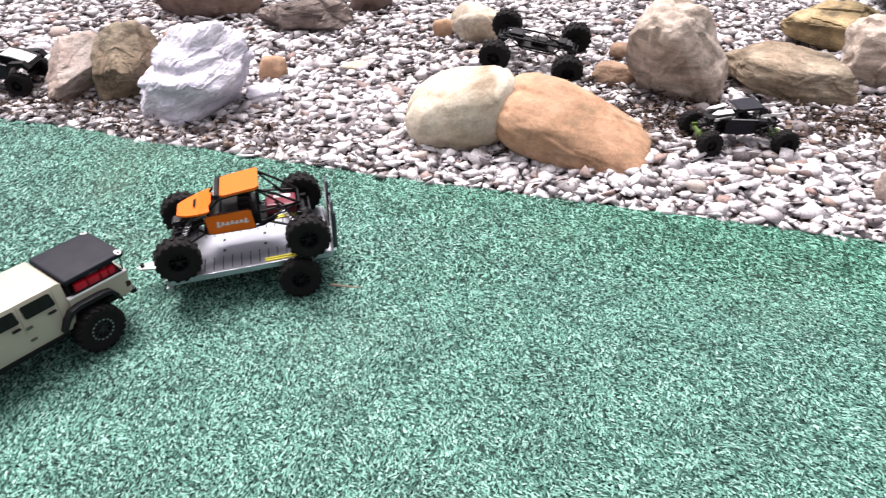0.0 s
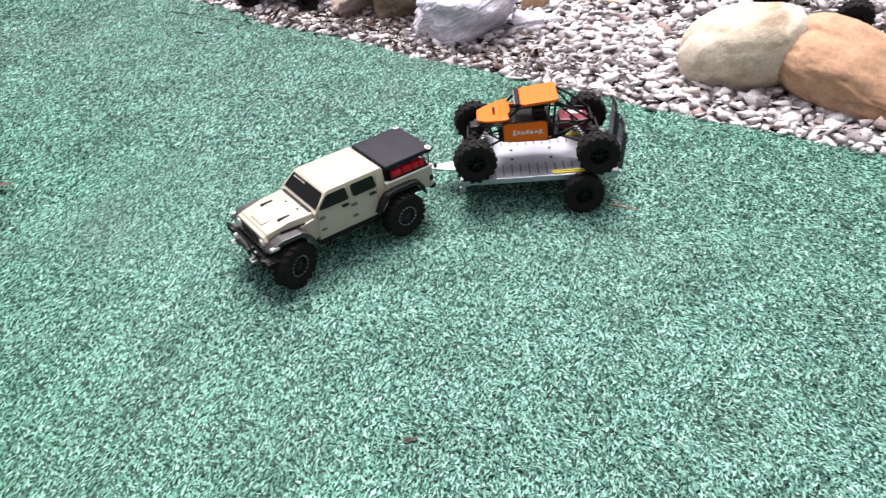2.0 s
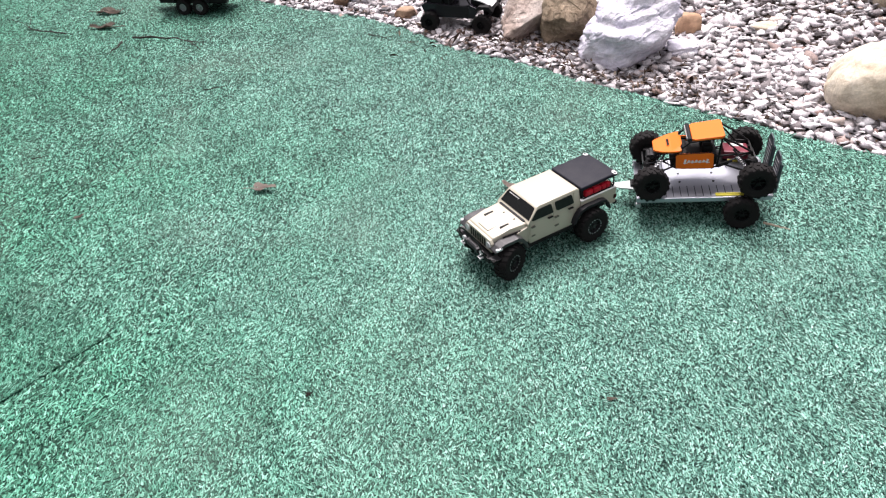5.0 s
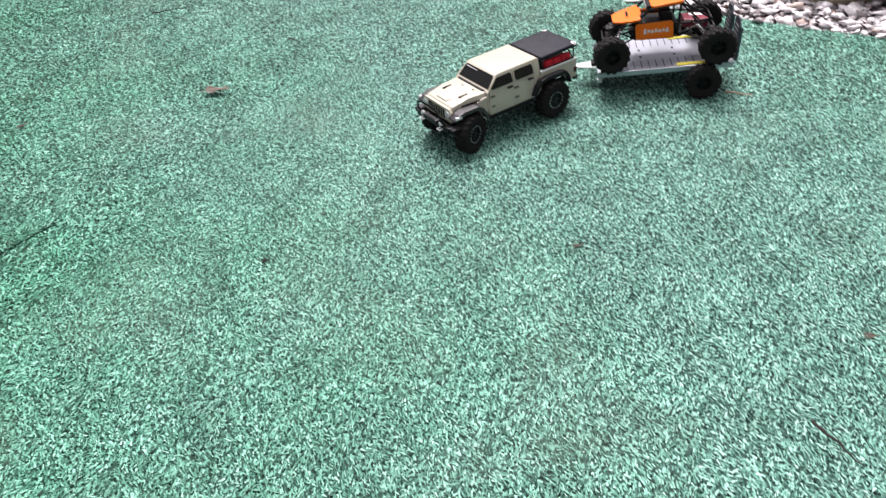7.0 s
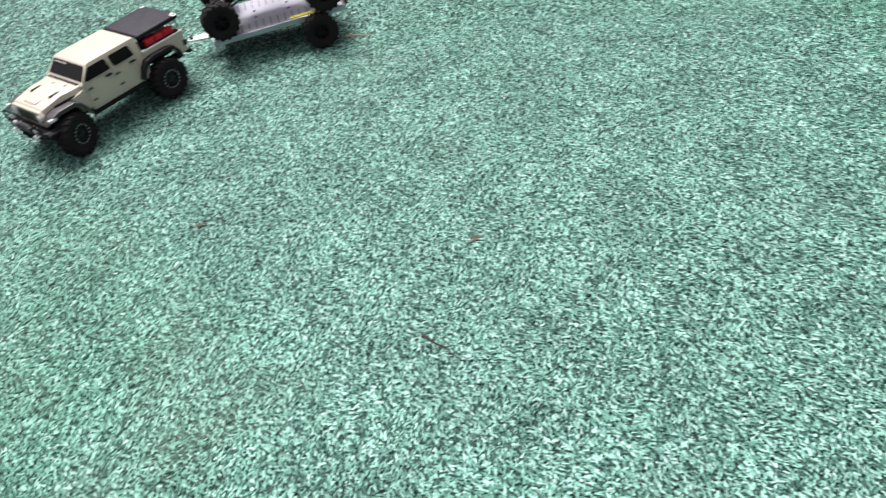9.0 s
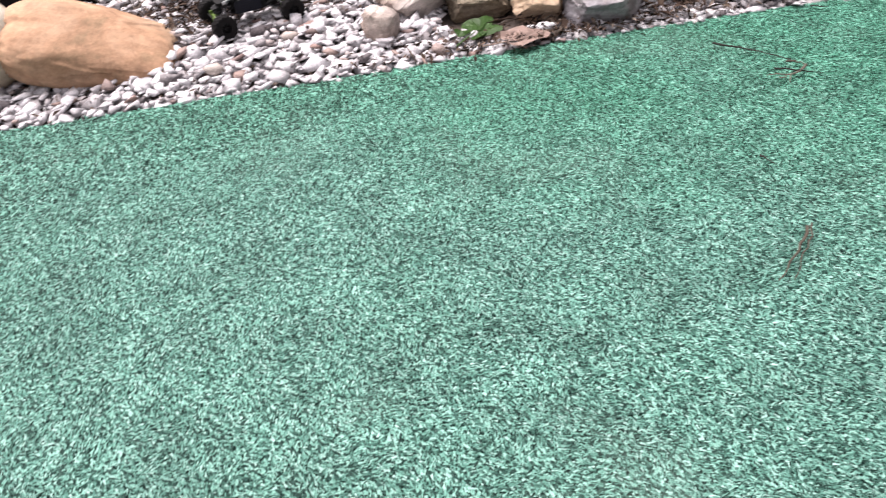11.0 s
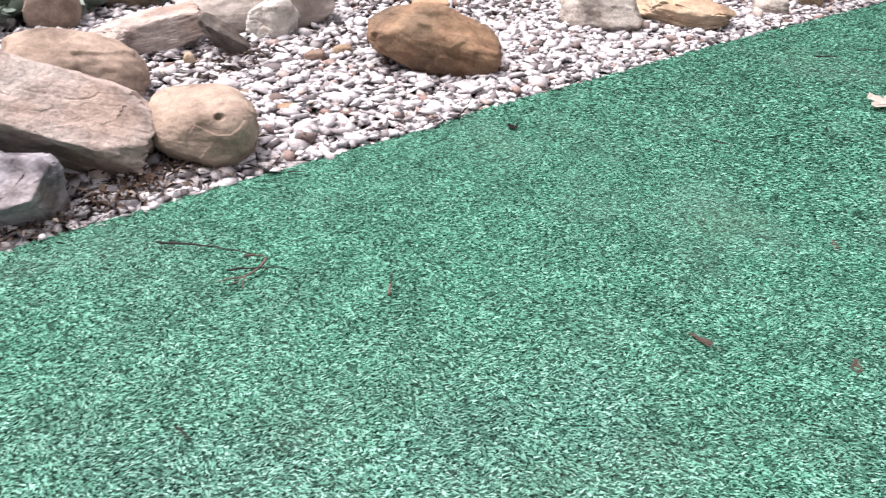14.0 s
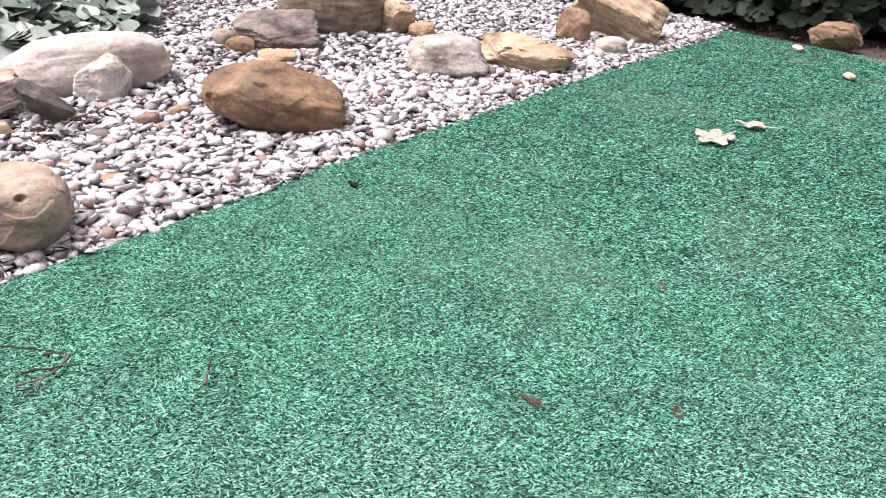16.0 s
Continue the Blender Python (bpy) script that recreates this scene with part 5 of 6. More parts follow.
def crawler(m, name, label, panel, rim, wheel_r=.0268, wheel_w=.0230, wb=.150, track=.0545, plates=None, axle=None, panels=True):
    """A tube-framed rock crawler. panel: the material of its body plates; panels False: a bare chassis."""
    axle, plates = axle or BLACK_PLASTIC, plates or panel
    t = thing(name, label, "toy buggy", m)
    h = wb / 2

    def bar(pts, r, n):
        bm = bmesh.new()
        tube(bm, pts, r, n)
        part("cage_tube", bm, BLACK_PLASTIC, t, "black frame tube")

    for s in (1, -1):
        lower = [(.052, s * .016, .046), (.034, s * .026, .037), (-.026, s * .026, .037), (-.048, s * .020, .044)]
        bar(lower, .0017, 7)
        if panels:
            upper = [(.060, s * .017, .064), (.030, s * .023, .071), (.014, s * .024, .0855), (-.030, s * .024, .0910), (-.052, s * .021, .078), (-.076, s * .017, .060)]
            bar(upper, .0017, 7)
            bar([(.034, s * .026, .038), (.030, s * .024, .070)], .0015, 6)
            bar([(-.026, s * .026, .038), (-.030, s * .024, .0902)], .0015, 6)
            bar([(-.076, s * .017, .060), (-.026, s * .026, .040)], .0015, 6)
            bar([(.034, s * .026, .064), (-.026, s * .027, .062), (-.076, s * .017, .060)], .0015, 6)
            bar([(-.030, s * .024, .0902), (-.060, s * .017, .058)], .0013, 6)
            bar([(.060, s * .017, .064), (.066, s * .014, .052), (.052, s * .016, .046)], .0015, 6)
        else:
            bar([(.060, s * .014, .052), (.030, s * .020, .055), (-.030, s * .020, .055), (-.066, s * .015, .054)], .0020, 7)
            bar([(.034, s * .024, .038), (.010, s * .020, .055)], .0016, 6)
            bar([(-.026, s * .024, .038), (-.05, s * .018, .055)], .0016, 6)
    for x, z, w in ((.060, .064, .017), (.014, .0855, .024), (-.030, .0910, .024), (-.076, .060, .017)) if panels else ((.060, .052, .014), (.0, .055, .020), (-.066, .054, .015)):
        bar([(x, -w, z), (x, w, z)], .0015, 6)
    for x in (.034, -.026):
        bar([(x, -.026, .037), (x, .026, .037)], .0015, 6)
    bm = bmesh.new()
    bx(bm, -.040, .040, -.019, .019, .035, .040, .001)
    bx(bm, -.012, .022, -.009, .009, .039, .054, .003)
    part("skid_plate", bm, BLACK_PLASTIC, t)
    if panels:
        bm = bmesh.new()
        prism(bm, [(.066, -.0130), (.066, .0130), (.0635, .0162), (.054, .0225), (.040, .0275), (.030, .0296), (.0265, .0280), (.0285, .0170), (.0250, .0120), (.0250, -.0120), (.0285, -.0170), (.0265, -.0280), (.030, -.0296), (.040, -.0275), (.054, -.0225), (.0635, -.0162)], 0, .0026, .0005, axis="z")
        for v in bm.verts:
            v.co.z += .0755 - (v.co.x - .026) * .20 - abs(v.co.y) * .10
        hood = part("bonnet", bm, panel, t, "moulded body-colour bonnet plate")
        for k in range(6):
            bm = bmesh.new()
            y = -.008 + k * .0032
            bx(bm, .0430, .0462, y - .0010, y + .0010, .0006, .0013)
            for v in bm.verts:
                v.co.z += .0755 + .0017 - (v.co.x - .026) * .20 - abs(v.co.y) * .10
            part("bonnet_lettering", bm, BLACK_PLASTIC, hood, "illegible dark lettering")
        bm = bmesh.new()
        prism(bm, [(.012, -.0215), (.012, .0215), (.008, .0250), (-.030, .0258), (-.0335, .0230), (-.0335, -.0230), (-.030, -.0258), (.008, -.0250)], 0, .0040, axis="z")
        bmesh.ops.bevel(bm, geom=list(bm.edges), offset=.0006, segments=2, profile=.6, affect="EDGES")
        for v in bm.verts:
            v.co.z += .0907 - (v.co.x + .031) * .11
        roof = part("roof_plate", bm, plates, t, "flat body-colour roof plate")
        for s in (1, -1):
            bm = bmesh.new()
            prism(bm, [(.034, .0385), (.035, .0650), (.031, .0680), (-.016, .0690), (-.020, .0665), (-.021, .0375), (-.017, .0355), (.028, .0365)], s * .0265, s * .0285, .0006)
            side = part("side_panel", bm, plates, t, "body-colour side panel with a pale sticker")
            bm = bmesh.new()
            prism(bm, [(.026, .0450), (.027, .0590), (-.014, .0590), (-.013, .0440)], s * .0284, s * .0288)
            stick = part("sticker", bm, plates, side, "pale sticker edge")
            bm = bmesh.new()
            rim_pts = [(.034, .0385), (.035, .0650), (.031, .0680), (-.016, .0690), (-.020, .0665), (-.021, .0375), (-.017, .0355), (.028, .0365), (.034, .0385)]
            tube(bm, [(px, s * .0284, pz) for px, pz in rim_pts], .0006, 6)
            part("panel_edge", bm, BLACK_PLASTIC, side, "black panel edging")
            for k in range(7 if panel is ORANGE else 0):
                bm = bmesh.new()
                x = .0222 - k * .0053
                top, low = (.0590, .0570, .0560, .0575, .0560, .0565, .0580)[k], (.0475, .0500, .0490, .0500, .0490, .0500, .0480)[k]
                prism(bm, [(x + .0006, low + .001), (x - .0008, top), (x - .0036, top - .0012), (x - .0022, low)], s * .0287, s * .0291)
                prism(bm, [(x + .0006, low + .0008), (x + .0006, low + .0022), (x - .0052, low + .0030), (x - .0052, low + .0016)], s * .0287, s * .0291)
                part("sticker_bar", bm, WHITE, stick, "illegible white lettering")
        bm = bmesh.new()
        tube(bm, [(.0155, -.0235, .0880), (.0155, .0235, .0880)], .0034, 12)
        bar = part("light_bar", bm, GREY_PLASTIC, t, "black light bar along the roof front")
        for k in range(7):
            bm = bmesh.new()
            bx(bm, .0183, .0193, -.0205 + k * .0059, -.0165 + k * .0059, .0863, .0897, .0004)
            part("lamp", bm, LAMP, bar)
        for s in (1, -1):
            bm = bmesh.new()
            bx(bm, -.020, -.004, s * .0105 - .0075, s * .0105 + .0075, .040, .074, .004)
            part("seat", bm, BLACK_PLASTIC, t, "dark moulded seat")
        bm = bmesh.new()
        bx(bm, .016, .024, -.020, .020, .055, .066, .002)
        part("dashboard", bm, BLACK_PLASTIC, t)
        bm = bmesh.new()
        bx(bm, -.026, .030, -.0225, .0225, .038, .062, .002)
        part("cockpit_tub", bm, BLACK_PLASTIC, t)
        bm = bmesh.new()
        bx(bm, -.066, -.030, -.014, .014, .0480, .0650, .002, m=Matrix.Rotation(radians(-6), 4, "Y"))
        bat = part("battery", bm, PINKRED if panel is ORANGE else GREY_PLASTIC, t, "red wrapped battery pack")
        bm = bmesh.new()
        bx(bm, -.060, -.040, -.011, -.003, .0650, .0656, m=Matrix.Rotation(radians(-6), 4, "Y"))
        part("battery_print", bm, WHITE, bat, "white streak along the battery")
    else:
        bm = bmesh.new()
        bx(bm, .044, .062, -.010, .010, .040, .060, .002)
        part("electronics_box", bm, GREY_PLASTIC, t)
        bm = bmesh.new()
        bx(bm, -.058, -.030, -.011, .011, .044, .060, .002)
        part("battery_tray", bm, GREY_PLASTIC, t)
        bm = bmesh.new()
        bx(bm, .058, .064, -.007, .007, .049, .056, .001)
        part("servo", bm, PINKRED, t, "dark red servo")
    bm = bmesh.new()
    bx(bm, .056, .070, -.011, .011, .0470, .0580, .0015)
    tube(bm, [(.072, -.008, .052), (.072, .008, .052)], .0035, 10)
    part("winch", bm, GUNMETAL, t)
    for sx in (1, -1):
        x = sx * h
        bm = bmesh.new()
        tube(bm, [(x, -track, wheel_r), (x, track, wheel_r)], .0036, 10)
        bmesh.ops.create_uvsphere(bm, u_segments=12, v_segments=8, radius=.0105, matrix=Matrix.Translation((x, .004, wheel_r)))
        for s in (1, -1):
            bx(bm, x - .006, x + .006, s * (track - .018) - .003, s * (track - .018) + .003, wheel_r - .007, wheel_r + .008, .001)
        part("axle", bm, axle, t, "" if axle is BLACK_PLASTIC else "lime green axle housing")
        for s in (1, -1):
            for p, q in (((x, s * .030, wheel_r - .003), (sx * .028, s * .018, .040)), ((x, s * .010, wheel_r + .010), (sx * .030, s * .012, .050))):
                bm = bmesh.new()
                tube(bm, [p, q], .0017, 7)
                part("link_arm", bm, GUNMETAL, t)
        bm = bmesh.new()
        tube(bm, [(x + sx * .008, -.036, wheel_r + .002), (x + sx * .008, .036, wheel_r + .002)], .0013, 6)
        part("steering_rod", bm, GUNMETAL, t)
        for s in (1, -1):
            p, q = Vector((x - sx * .006, s * .030, wheel_r + .004)), Vector((sx * .048, s * .019, .068 if panels else .058))
            bm = bmesh.new()
            tube(bm, [p, q], .0017, 8)
            sh = part("shock", bm, GUNMETAL, t, "dark metal shock absorber")
            bm = bmesh.new()
            turns = [p.lerp(q, .15 + .6 * k / 40) + Vector((math.cos(k * .95), math.sin(k * .95), 0)) * .0036 for k in range(41)]
            tube(bm, turns, .0006, 4)
            part("spring", bm, SILVER, sh)
        for s in (1, -1):
            wheel(t, x, s * track, wheel_r, wheel_r, wheel_w, 16, rim, rim, 10 if sx > 0 else 0, 6)
    # the cage sits low between the wheels
    for ob in t.children_recursive:
        if panels and not ob.name.startswith(("wheel", "rim", "bead_ring", "bolt_circle", "axle", "steering_rod")):
            for v in ob.data.vertices:
                v.co.z -= .008 * min(1, max(0, (v.co.z - .030) / .03))
                v.co.x += .004 if v.co.z > .034 else 0
    return t


def utility_buggy(m):
    """The black side-by-side on the gravel."""
    t = thing("toy_utility_buggy", "black toy side-by-side with white bonnet standing on gravel", "toy buggy", m)
    bm = bmesh.new()
    prism(bm, [(-.085, .040), (-.060, .032), (.045, .032), (.052, .045), (.060, .056), (.035, .066), (.020, .064), (-.080, .066), (-.092, .060)], -.040, .040, .002)
    part("body", bm, GLOSS, t, "glossy black plastic body tub")
    bm = bmesh.new()
    prism(bm, [(.034, .066), (.060, .056), (.092, .052), (.092, .060), (.062, .072), (.036, .078)], -.026, .026, .002)
    part("bonnet", bm, BLACK_PLASTIC, t, "black bonnet")
    bm = bmesh.new()
    prism(bm, [(.040, .0765), (.060, .0715), (.088, .0608), (.090, .0618), (.062, .0735), (.041, .0788)], -.029, .012, .0005)
    part("bonnet_panel", bm, WHITE, t, "white bonnet panel")
    for s in (1, -1):
        bm = bmesh.new()
        prism(bm, [(.050, .056), (.060, .066), (.085, .066), (.096, .054), (.090, .050), (.080, .059), (.064, .059), (.056, .052)], s * .028, s * .046, .001)
        part("mudguard", bm, BLACK_PLASTIC, t)
        bm = bmesh.new()
        prism(bm, [(-.052, .038), (.030, .038), (.034, .062), (-.050, .064)], s * .040, s * .042, .0006)
        part("door", bm, GREY_PLASTIC, t, "dark grey door")
    bm = bmesh.new()
    for s in (1, -1):
        tube(bm, [(.036, s * .036, .066), (.012, s * .032, .104), (-.055, s * .032, .106), (-.086, s * .036, .066)], .0022, 8)
        tube(bm, [(-.018, s * .037, .064), (-.020, s * .032, .105)], .0020, 8)
    part("roll_cage", bm, BLACK_PLASTIC, t)
    bm = bmesh.new()
    bx(bm, -.062, .014, -.034, .034, .1050, .1095, .0018)
    roof = part("roof", bm, GLOSS, t, "glossy dark roof panel with ribs")
    for k in range(4):
        bm = bmesh.new()
        bx(bm, -.056, .008, -.026 + k * .016, -.022 + k * .016, .1092, .1106, .0006)
        part("roof_rib", bm, GREY_PLASTIC, roof)
    for s in (1, -1):
        bm = bmesh.new()
        bx(bm, -.034, -.014, s * .018 - .013, s * .018 + .013, .050, .088, .004)
        part("seat", bm, BLACK_PLASTIC, t)
    bm = bmesh.new()
    bx(bm, -.080, -.036, -.034, .034, .060, .092, .004)
    part("cargo_box", bm, BLACK_PLASTIC, t)
    for sx in (1, -1):
        bm = bmesh.new()
        tube(bm, [(sx * .068, -.045, .0235), (sx * .068, .045, .0235)], .004, 8)
        part("axle", bm, BLACK_PLASTIC, t)
        for s in (1, -1):
            wheel(t, sx * .068, s * .047, .0235, .0235, .022, 16, BLACK_PLASTIC, BLACK_PLASTIC, 0, 6)
    return t


def cargo_trailer(m):
    t = thing("toy_cargo_trailer", "black enclosed toy trailer with two axles on the turf", "toy trailer", m)
    bm = bmesh.new()
    bx(bm, -.110, .100, -.050, .050, .030, .125, .004)
    box = part("box", bm, BLACK_PLASTIC, t, "black enclosed box")
    for k in range(5):
        bm = bmesh.new()
        bx(bm, -.098 + k * .045, -.096 + k * .045, -.0508, .0508, .034, .121)
        part("seam_strip", bm, GREY_PLASTIC, box)
    bm = bmesh.new()
    prism(bm, [(.100, -.03), (.100, .03), (.150, .004), (.150, -.004)], .030, .036, axis="z")
    part("drawbar", bm, BLACK_PLASTIC, t)
    for s in (1, -1):
        bm = bmesh.new()
        prism(bm, [(-.062, .036), (-.056, .056), (.046, .056), (.052, .036), (.046, .036), (.042, .051), (-.052, .051), (-.056, .036)], s * .048, s * .062, .001)
        part("mudguard", bm, GREY_PLASTIC, t)
        for x in (-.030, .022):
            wheel(t, x, s * .054, .022, .022, .016, 16, SILVER, SILVER, 0, 8)
    return t


pickup(pose(-.4517, .5604, .0015, 0, 0, -125.7))
BED = pose(-.2366, .7427, -.0060, 0, 3.6, -165.8)
flatbed(BED)
crawler(BED @ pose(.002, 0, .0522), "toy_rock_crawler", "orange and black toy rock crawler parked on the aluminium trailer", ORANGE, BLACK_PLASTIC, .0260, .0228, .150, .0540)
buggy = crawler(pose(.507, 1.120, .004, 0, 0, 183) @ Matrix.Scale(.88, 4), "toy_rock_crawler", "black and white toy rock crawler with lime axles on gravel", BLACK_PLASTIC, BLACK_PLASTIC, .0245, .021, .146, .051, COVER, GREEN_PART)
for s in (1, -1):
    bm = bmesh.new()
    prism(bm, [(.064, s * .0135), (.055, s * .0205), (.026, s * .0243), (.026, s * .010), (.050, s * .0045)], 0, .0012, axis="z")
    for v in bm.verts:
        v.co.z += .0773 - (v.co.x - .026) * .20 - abs(v.co.y) * .10
    part("bonnet_stripe", bm, WHITE, buggy, "white bonnet stripe")
    bm = bmesh.new()
    prism(bm, [(.060, .0580), (.060, .0640), (.024, .0705), (.022, .0660), (.050, .0600)], s * .0225, s * .0245, .0005)
    part("wing", bm, WHITE, buggy, "white front wing strip")
    bm = bmesh.new()
    prism(bm, [(-.020, .0640), (-.070, .0690), (-.074, .0740), (-.040, .0720), (-.020, .0675)], s * .0215, s * .0240, .0005)
    part("rear_strip", bm, WHITE, buggy, "white rear body strip")
    bm = bmesh.new()
    prism(bm, [(.030, .0640), (-.022, .0615), (-.022, .0632), (.030, .0660)], s * .0284, s * .0292)
    part("side_strip", bm, WHITE, buggy, "thin white side strip")
crawler(pose(.200, 1.503, .020, 13, 7, -14), "toy_crawler_chassis", "bare black toy crawler chassis with large tyres on gravel", BLACK_PLASTIC, BLACK_PLASTIC, .0325, .028, .154, .066, None, None, False)
utility_buggy(pose(-.893, 1.366, .002, 0, 0, 3))
cargo_trailer(pose(-1.70, 1.335, .0, 0, 0, 190))


# ---- leaves, twigs and litter on the turf ----
def twig(x0, y0, x1, y1, r, mat, label, name="twig", forks=0, z=.004, bend=.12, seed=1):
    z += .0045
    rr = random.Random(seed)
    p, q = Vector((x0, y0, z)), Vector((x1, y1, z + .001))
    d = q - p
    n = Vector((-d.y, d.x, 0))
    pts = [p + d * k / 9 + n * bend * math.sin(k / 9 * math.pi * (1 + rr.random() * .6)) * .5 + Vector((0, 0, .0014 * rr.random())) + n * .02 * rr.uniform(-1, 1) for k in range(10)]
    bm = bmesh.new()
    tube(bm, pts, r, 7, r * .35)
    for k in range(forks):
        a = pts[rr.randint(2, 7)]
        e = d.normalized() * rr.uniform(.2, .4) * d.length + n.normalized() * rr.choice((-1, 1)) * d.length * rr.uniform(.12, .3)
        tube(bm, [a, a + e * .5 + Vector((0, 0, .002)), a + e], r * .6, 6, r * .25)
    return tagged(new(name, mesh_of(name, bm, mat, True)), label, name, "twigs and stalks on the turf")


def leaf(x, y, size, yaw, mat, label, lobes=5, curl=.25, squash=.6, seed=1, z=.005, name="dry_leaf"):
    """A curled leaf with lobes, a midrib and a stalk."""
    rr = random.Random(seed)
    bm = bmesh.new()
    outline = []
    for k in range(lobes * 6 + 1):
        a = -math.pi * .93 + 2 * math.pi * .93 * k / (lobes * 6)
        tooth = abs(2 * ((a * lobes / (2 * math.pi) + .5) % 1) - 1)
        lob = .55 + .45 * (1 - tooth) ** .8
        outline.append((math.cos(a) * lob * (1 + .08 * rr.uniform(-1, 1)), math.sin(a) * lob * squash * (1 + .08 * rr.uniform(-1, 1))))
    rings = []
    for s in (.05, .4, .7, 1.0):
        ring = []
        for u, v in outline:
            px, py = u * s, v * s
            h = curl * (abs(py) * .9 + .35 * px * px) * (1 + .45 * math.sin(px * 5 + seed)) + .16 * noise.noise(Vector((px * 2.2, py * 2.2, seed))) + .05 * noise.noise(Vector((px * 6, py * 6, seed)))
            ring.append(bm.verts.new((px * size, py * size, h * size)))
        rings.append(ring)
    for a, b in zip(rings, rings[1:]):
        for i in range(len(a) - 1):
            bm.faces.new((a[i], a[i + 1], b[i + 1], b[i]))
    bm.faces.new(rings[0])
    bmesh.ops.solidify(bm, geom=list(bm.faces), thickness=size * .018)
    tube(bm, [(-size * 1.4, 0, size * .04), (-size * .7, .02 * size, size * .03), (0, 0, size * .04), (size * .8, 0, curl * size * .55)], size * .022, 5, size * .01)
    low = min(v.co.z for v in bm.verts)
    for v in bm.verts:
        v.co.z -= low
    ob = new(name, mesh_of(name, bm, mat))
    ob.matrix_world = pose(x, y, z, 0, 0, yaw)
    return tagged(ob, label, "leaf", "fallen leaves")


leaf(-.530, .690, .024, 160, BROWNLEAF, "curled brown dry leaf lying on the turf", 3, .40, .45, 3)
leaf(-.953, .561, .026, 20, BROWNLEAF, "crumpled brown dry leaf lying on the turf", 3, .40, .5, 5)
leaf(2.328, -.084, .052, 150, PALELEAF, "pale dry lobed leaf lying on the turf", 5, .10, .8, 7)
leaf(2.46, -.148, .042, 100, PALELEAF, "pale curled dry leaf lying on the turf", 3, .22, .5, 9)
leaf(.824, .836, .050, 30, GREENLEAF, "fresh green lobed leaf lying on the gravel edge", 5, .2, .85, 11, .006, "green_leaf")
leaf(.872, .766, .052, -10, PINKLEAF, "pinkish brown dry leaf at the gravel edge", 3, .30, .75, 13, .006)
leaf(.935, .775, .030, 60, DRYLEAF, "brown dry leaf at the gravel edge", 3, .4, .6, 15, .004)
leaf(1.697, -.104, .016, 30, DRYLEAF, "small brown leaf pressed into the turf", 3, .10, .35, 17, -.001)
leaf(1.446, -.174, .015, 10, DRYLEAF, "small brown leaf pressed into the turf", 3, .06, .45, 19, -.001)
leaf(1.379, -.026, .017, 80, DRYLEAF, "small brown leaf scrap on the turf", 3, .10, .4, 21, .001)
leaf(1.731, .434, .013, 80, TWIG, "dark crumpled leaf scrap on the turf", 3, .5, .7, 23, .001)
leaf(-.275, .30, .008, 20, DRYLEAF, "small red-brown leaf scrap on the turf", 3, .1, .4, 25, .001)
leaf(-1.966, 1.237, .05, 10, DRYLEAF, "brown dry leaf lying on the turf", 3, .3, .5, 27, .002)
leaf(-1.887, 1.134, .045, 200, DRYLEAF, "brown dry leaf lying on the turf", 3, .3, .4, 29, .002)
twig(-.136, .700, -.098, .694, .0020, PALESTICK, "short straw-coloured stick lying on the turf", "stick", 0, .004, .02, 1)
twig(.880, .186, .787, .139, .0020, STRAW, "split brown grass stalk lying on the turf", "stalk", 0, .003, .02, 2)
twig(.890, .188, .800, .133, .0012, STRAW, "thin dry blade of straw lying on the turf", "straw", 0, .003, .03, 22)
twig(1.118, .586, 1.176, .470, .0017, TWIG, "thin dark twig lying on the turf", "twig", 0, .002, .05, 3)
twig(1.133, .473, 1.180, .422, .0015, TWIG, "thin straight dark twig crossing a longer one", "twig", 0, .002, .03, 4)
twig(1.163, .478, 1.182, .455, .0019, STRAW, "brown curled end of a dry stem on the turf", "stalk", 0, .002, .25, 5)
twig(1.180, .456, 1.118, .444, .0021, DRYLEAF, "pale brown shred of dry stem on the turf", "stalk", 2, .001, .15, 6)
twig(1.217, .292, 1.236, .303, .0026, DRYLEAF, "short brown seed head lying on the turf", "stalk", 0, .002, .1, 7)
twig(1.234, .302, 1.256, .316, .0010, TWIG, "thin dark stem of a seed head on the turf", "twig", 0, .002, .1, 27)
twig(2.541, .099, 2.574, .053, .0018, TWIG, "thin dark twig lying on the turf", "twig", 0, .003, .05, 8)
twig(2.669, .030, 2.704, -.012, .0018, TWIG, "thin dark twig lying on the turf", "twig", 0, .003, .05, 9)
twig(1.904, .134, 1.907, .097, .0014, TWIG, "thin dark twig lying on the turf", "twig", 0, .003, .05, 10)
twig(2.164, .244, 2.184, .218, .0015, TWIG, "thin dark twig lying on the turf", "twig", 0, .003, .05, 30)
twig(-.036, .106, .000, .072, .0015, TWIG, "straight dark twig lying on the turf", "twig", 0, .003, .03, 11)
twig(.942, .317, .941, .291, .0015, TWIG, "short dark twig lying on the turf", "twig", 0, .003, .05, 12)
twig(-1.10, 1.24, -1.02, 1.22, .0016, TWIG, "thin dark forked twig at the turf edge", "twig", 1, .003, .1, 13)
twig(-1.95, 1.06, -2.22, 1.10, .0024, TWIG, "thin dark twig lying on the turf", "twig", 1, .003, .1, 14)
twig(-1.73, 1.08, -1.50, 1.10, .0030, TWIG, "thin dark forked twig lying on the turf", "twig", 1, .003, .1, 15)
twig(-1.74, 1.05, -1.71, .97, .0028, TWIG, "short dark twig lying on the turf", "twig", 0, .003, .1, 16)
twig(1.354, .600, 1.371, .578, .0014, TWIG, "short dark twig lying on the turf", "twig", 0, .002, .05, 31)
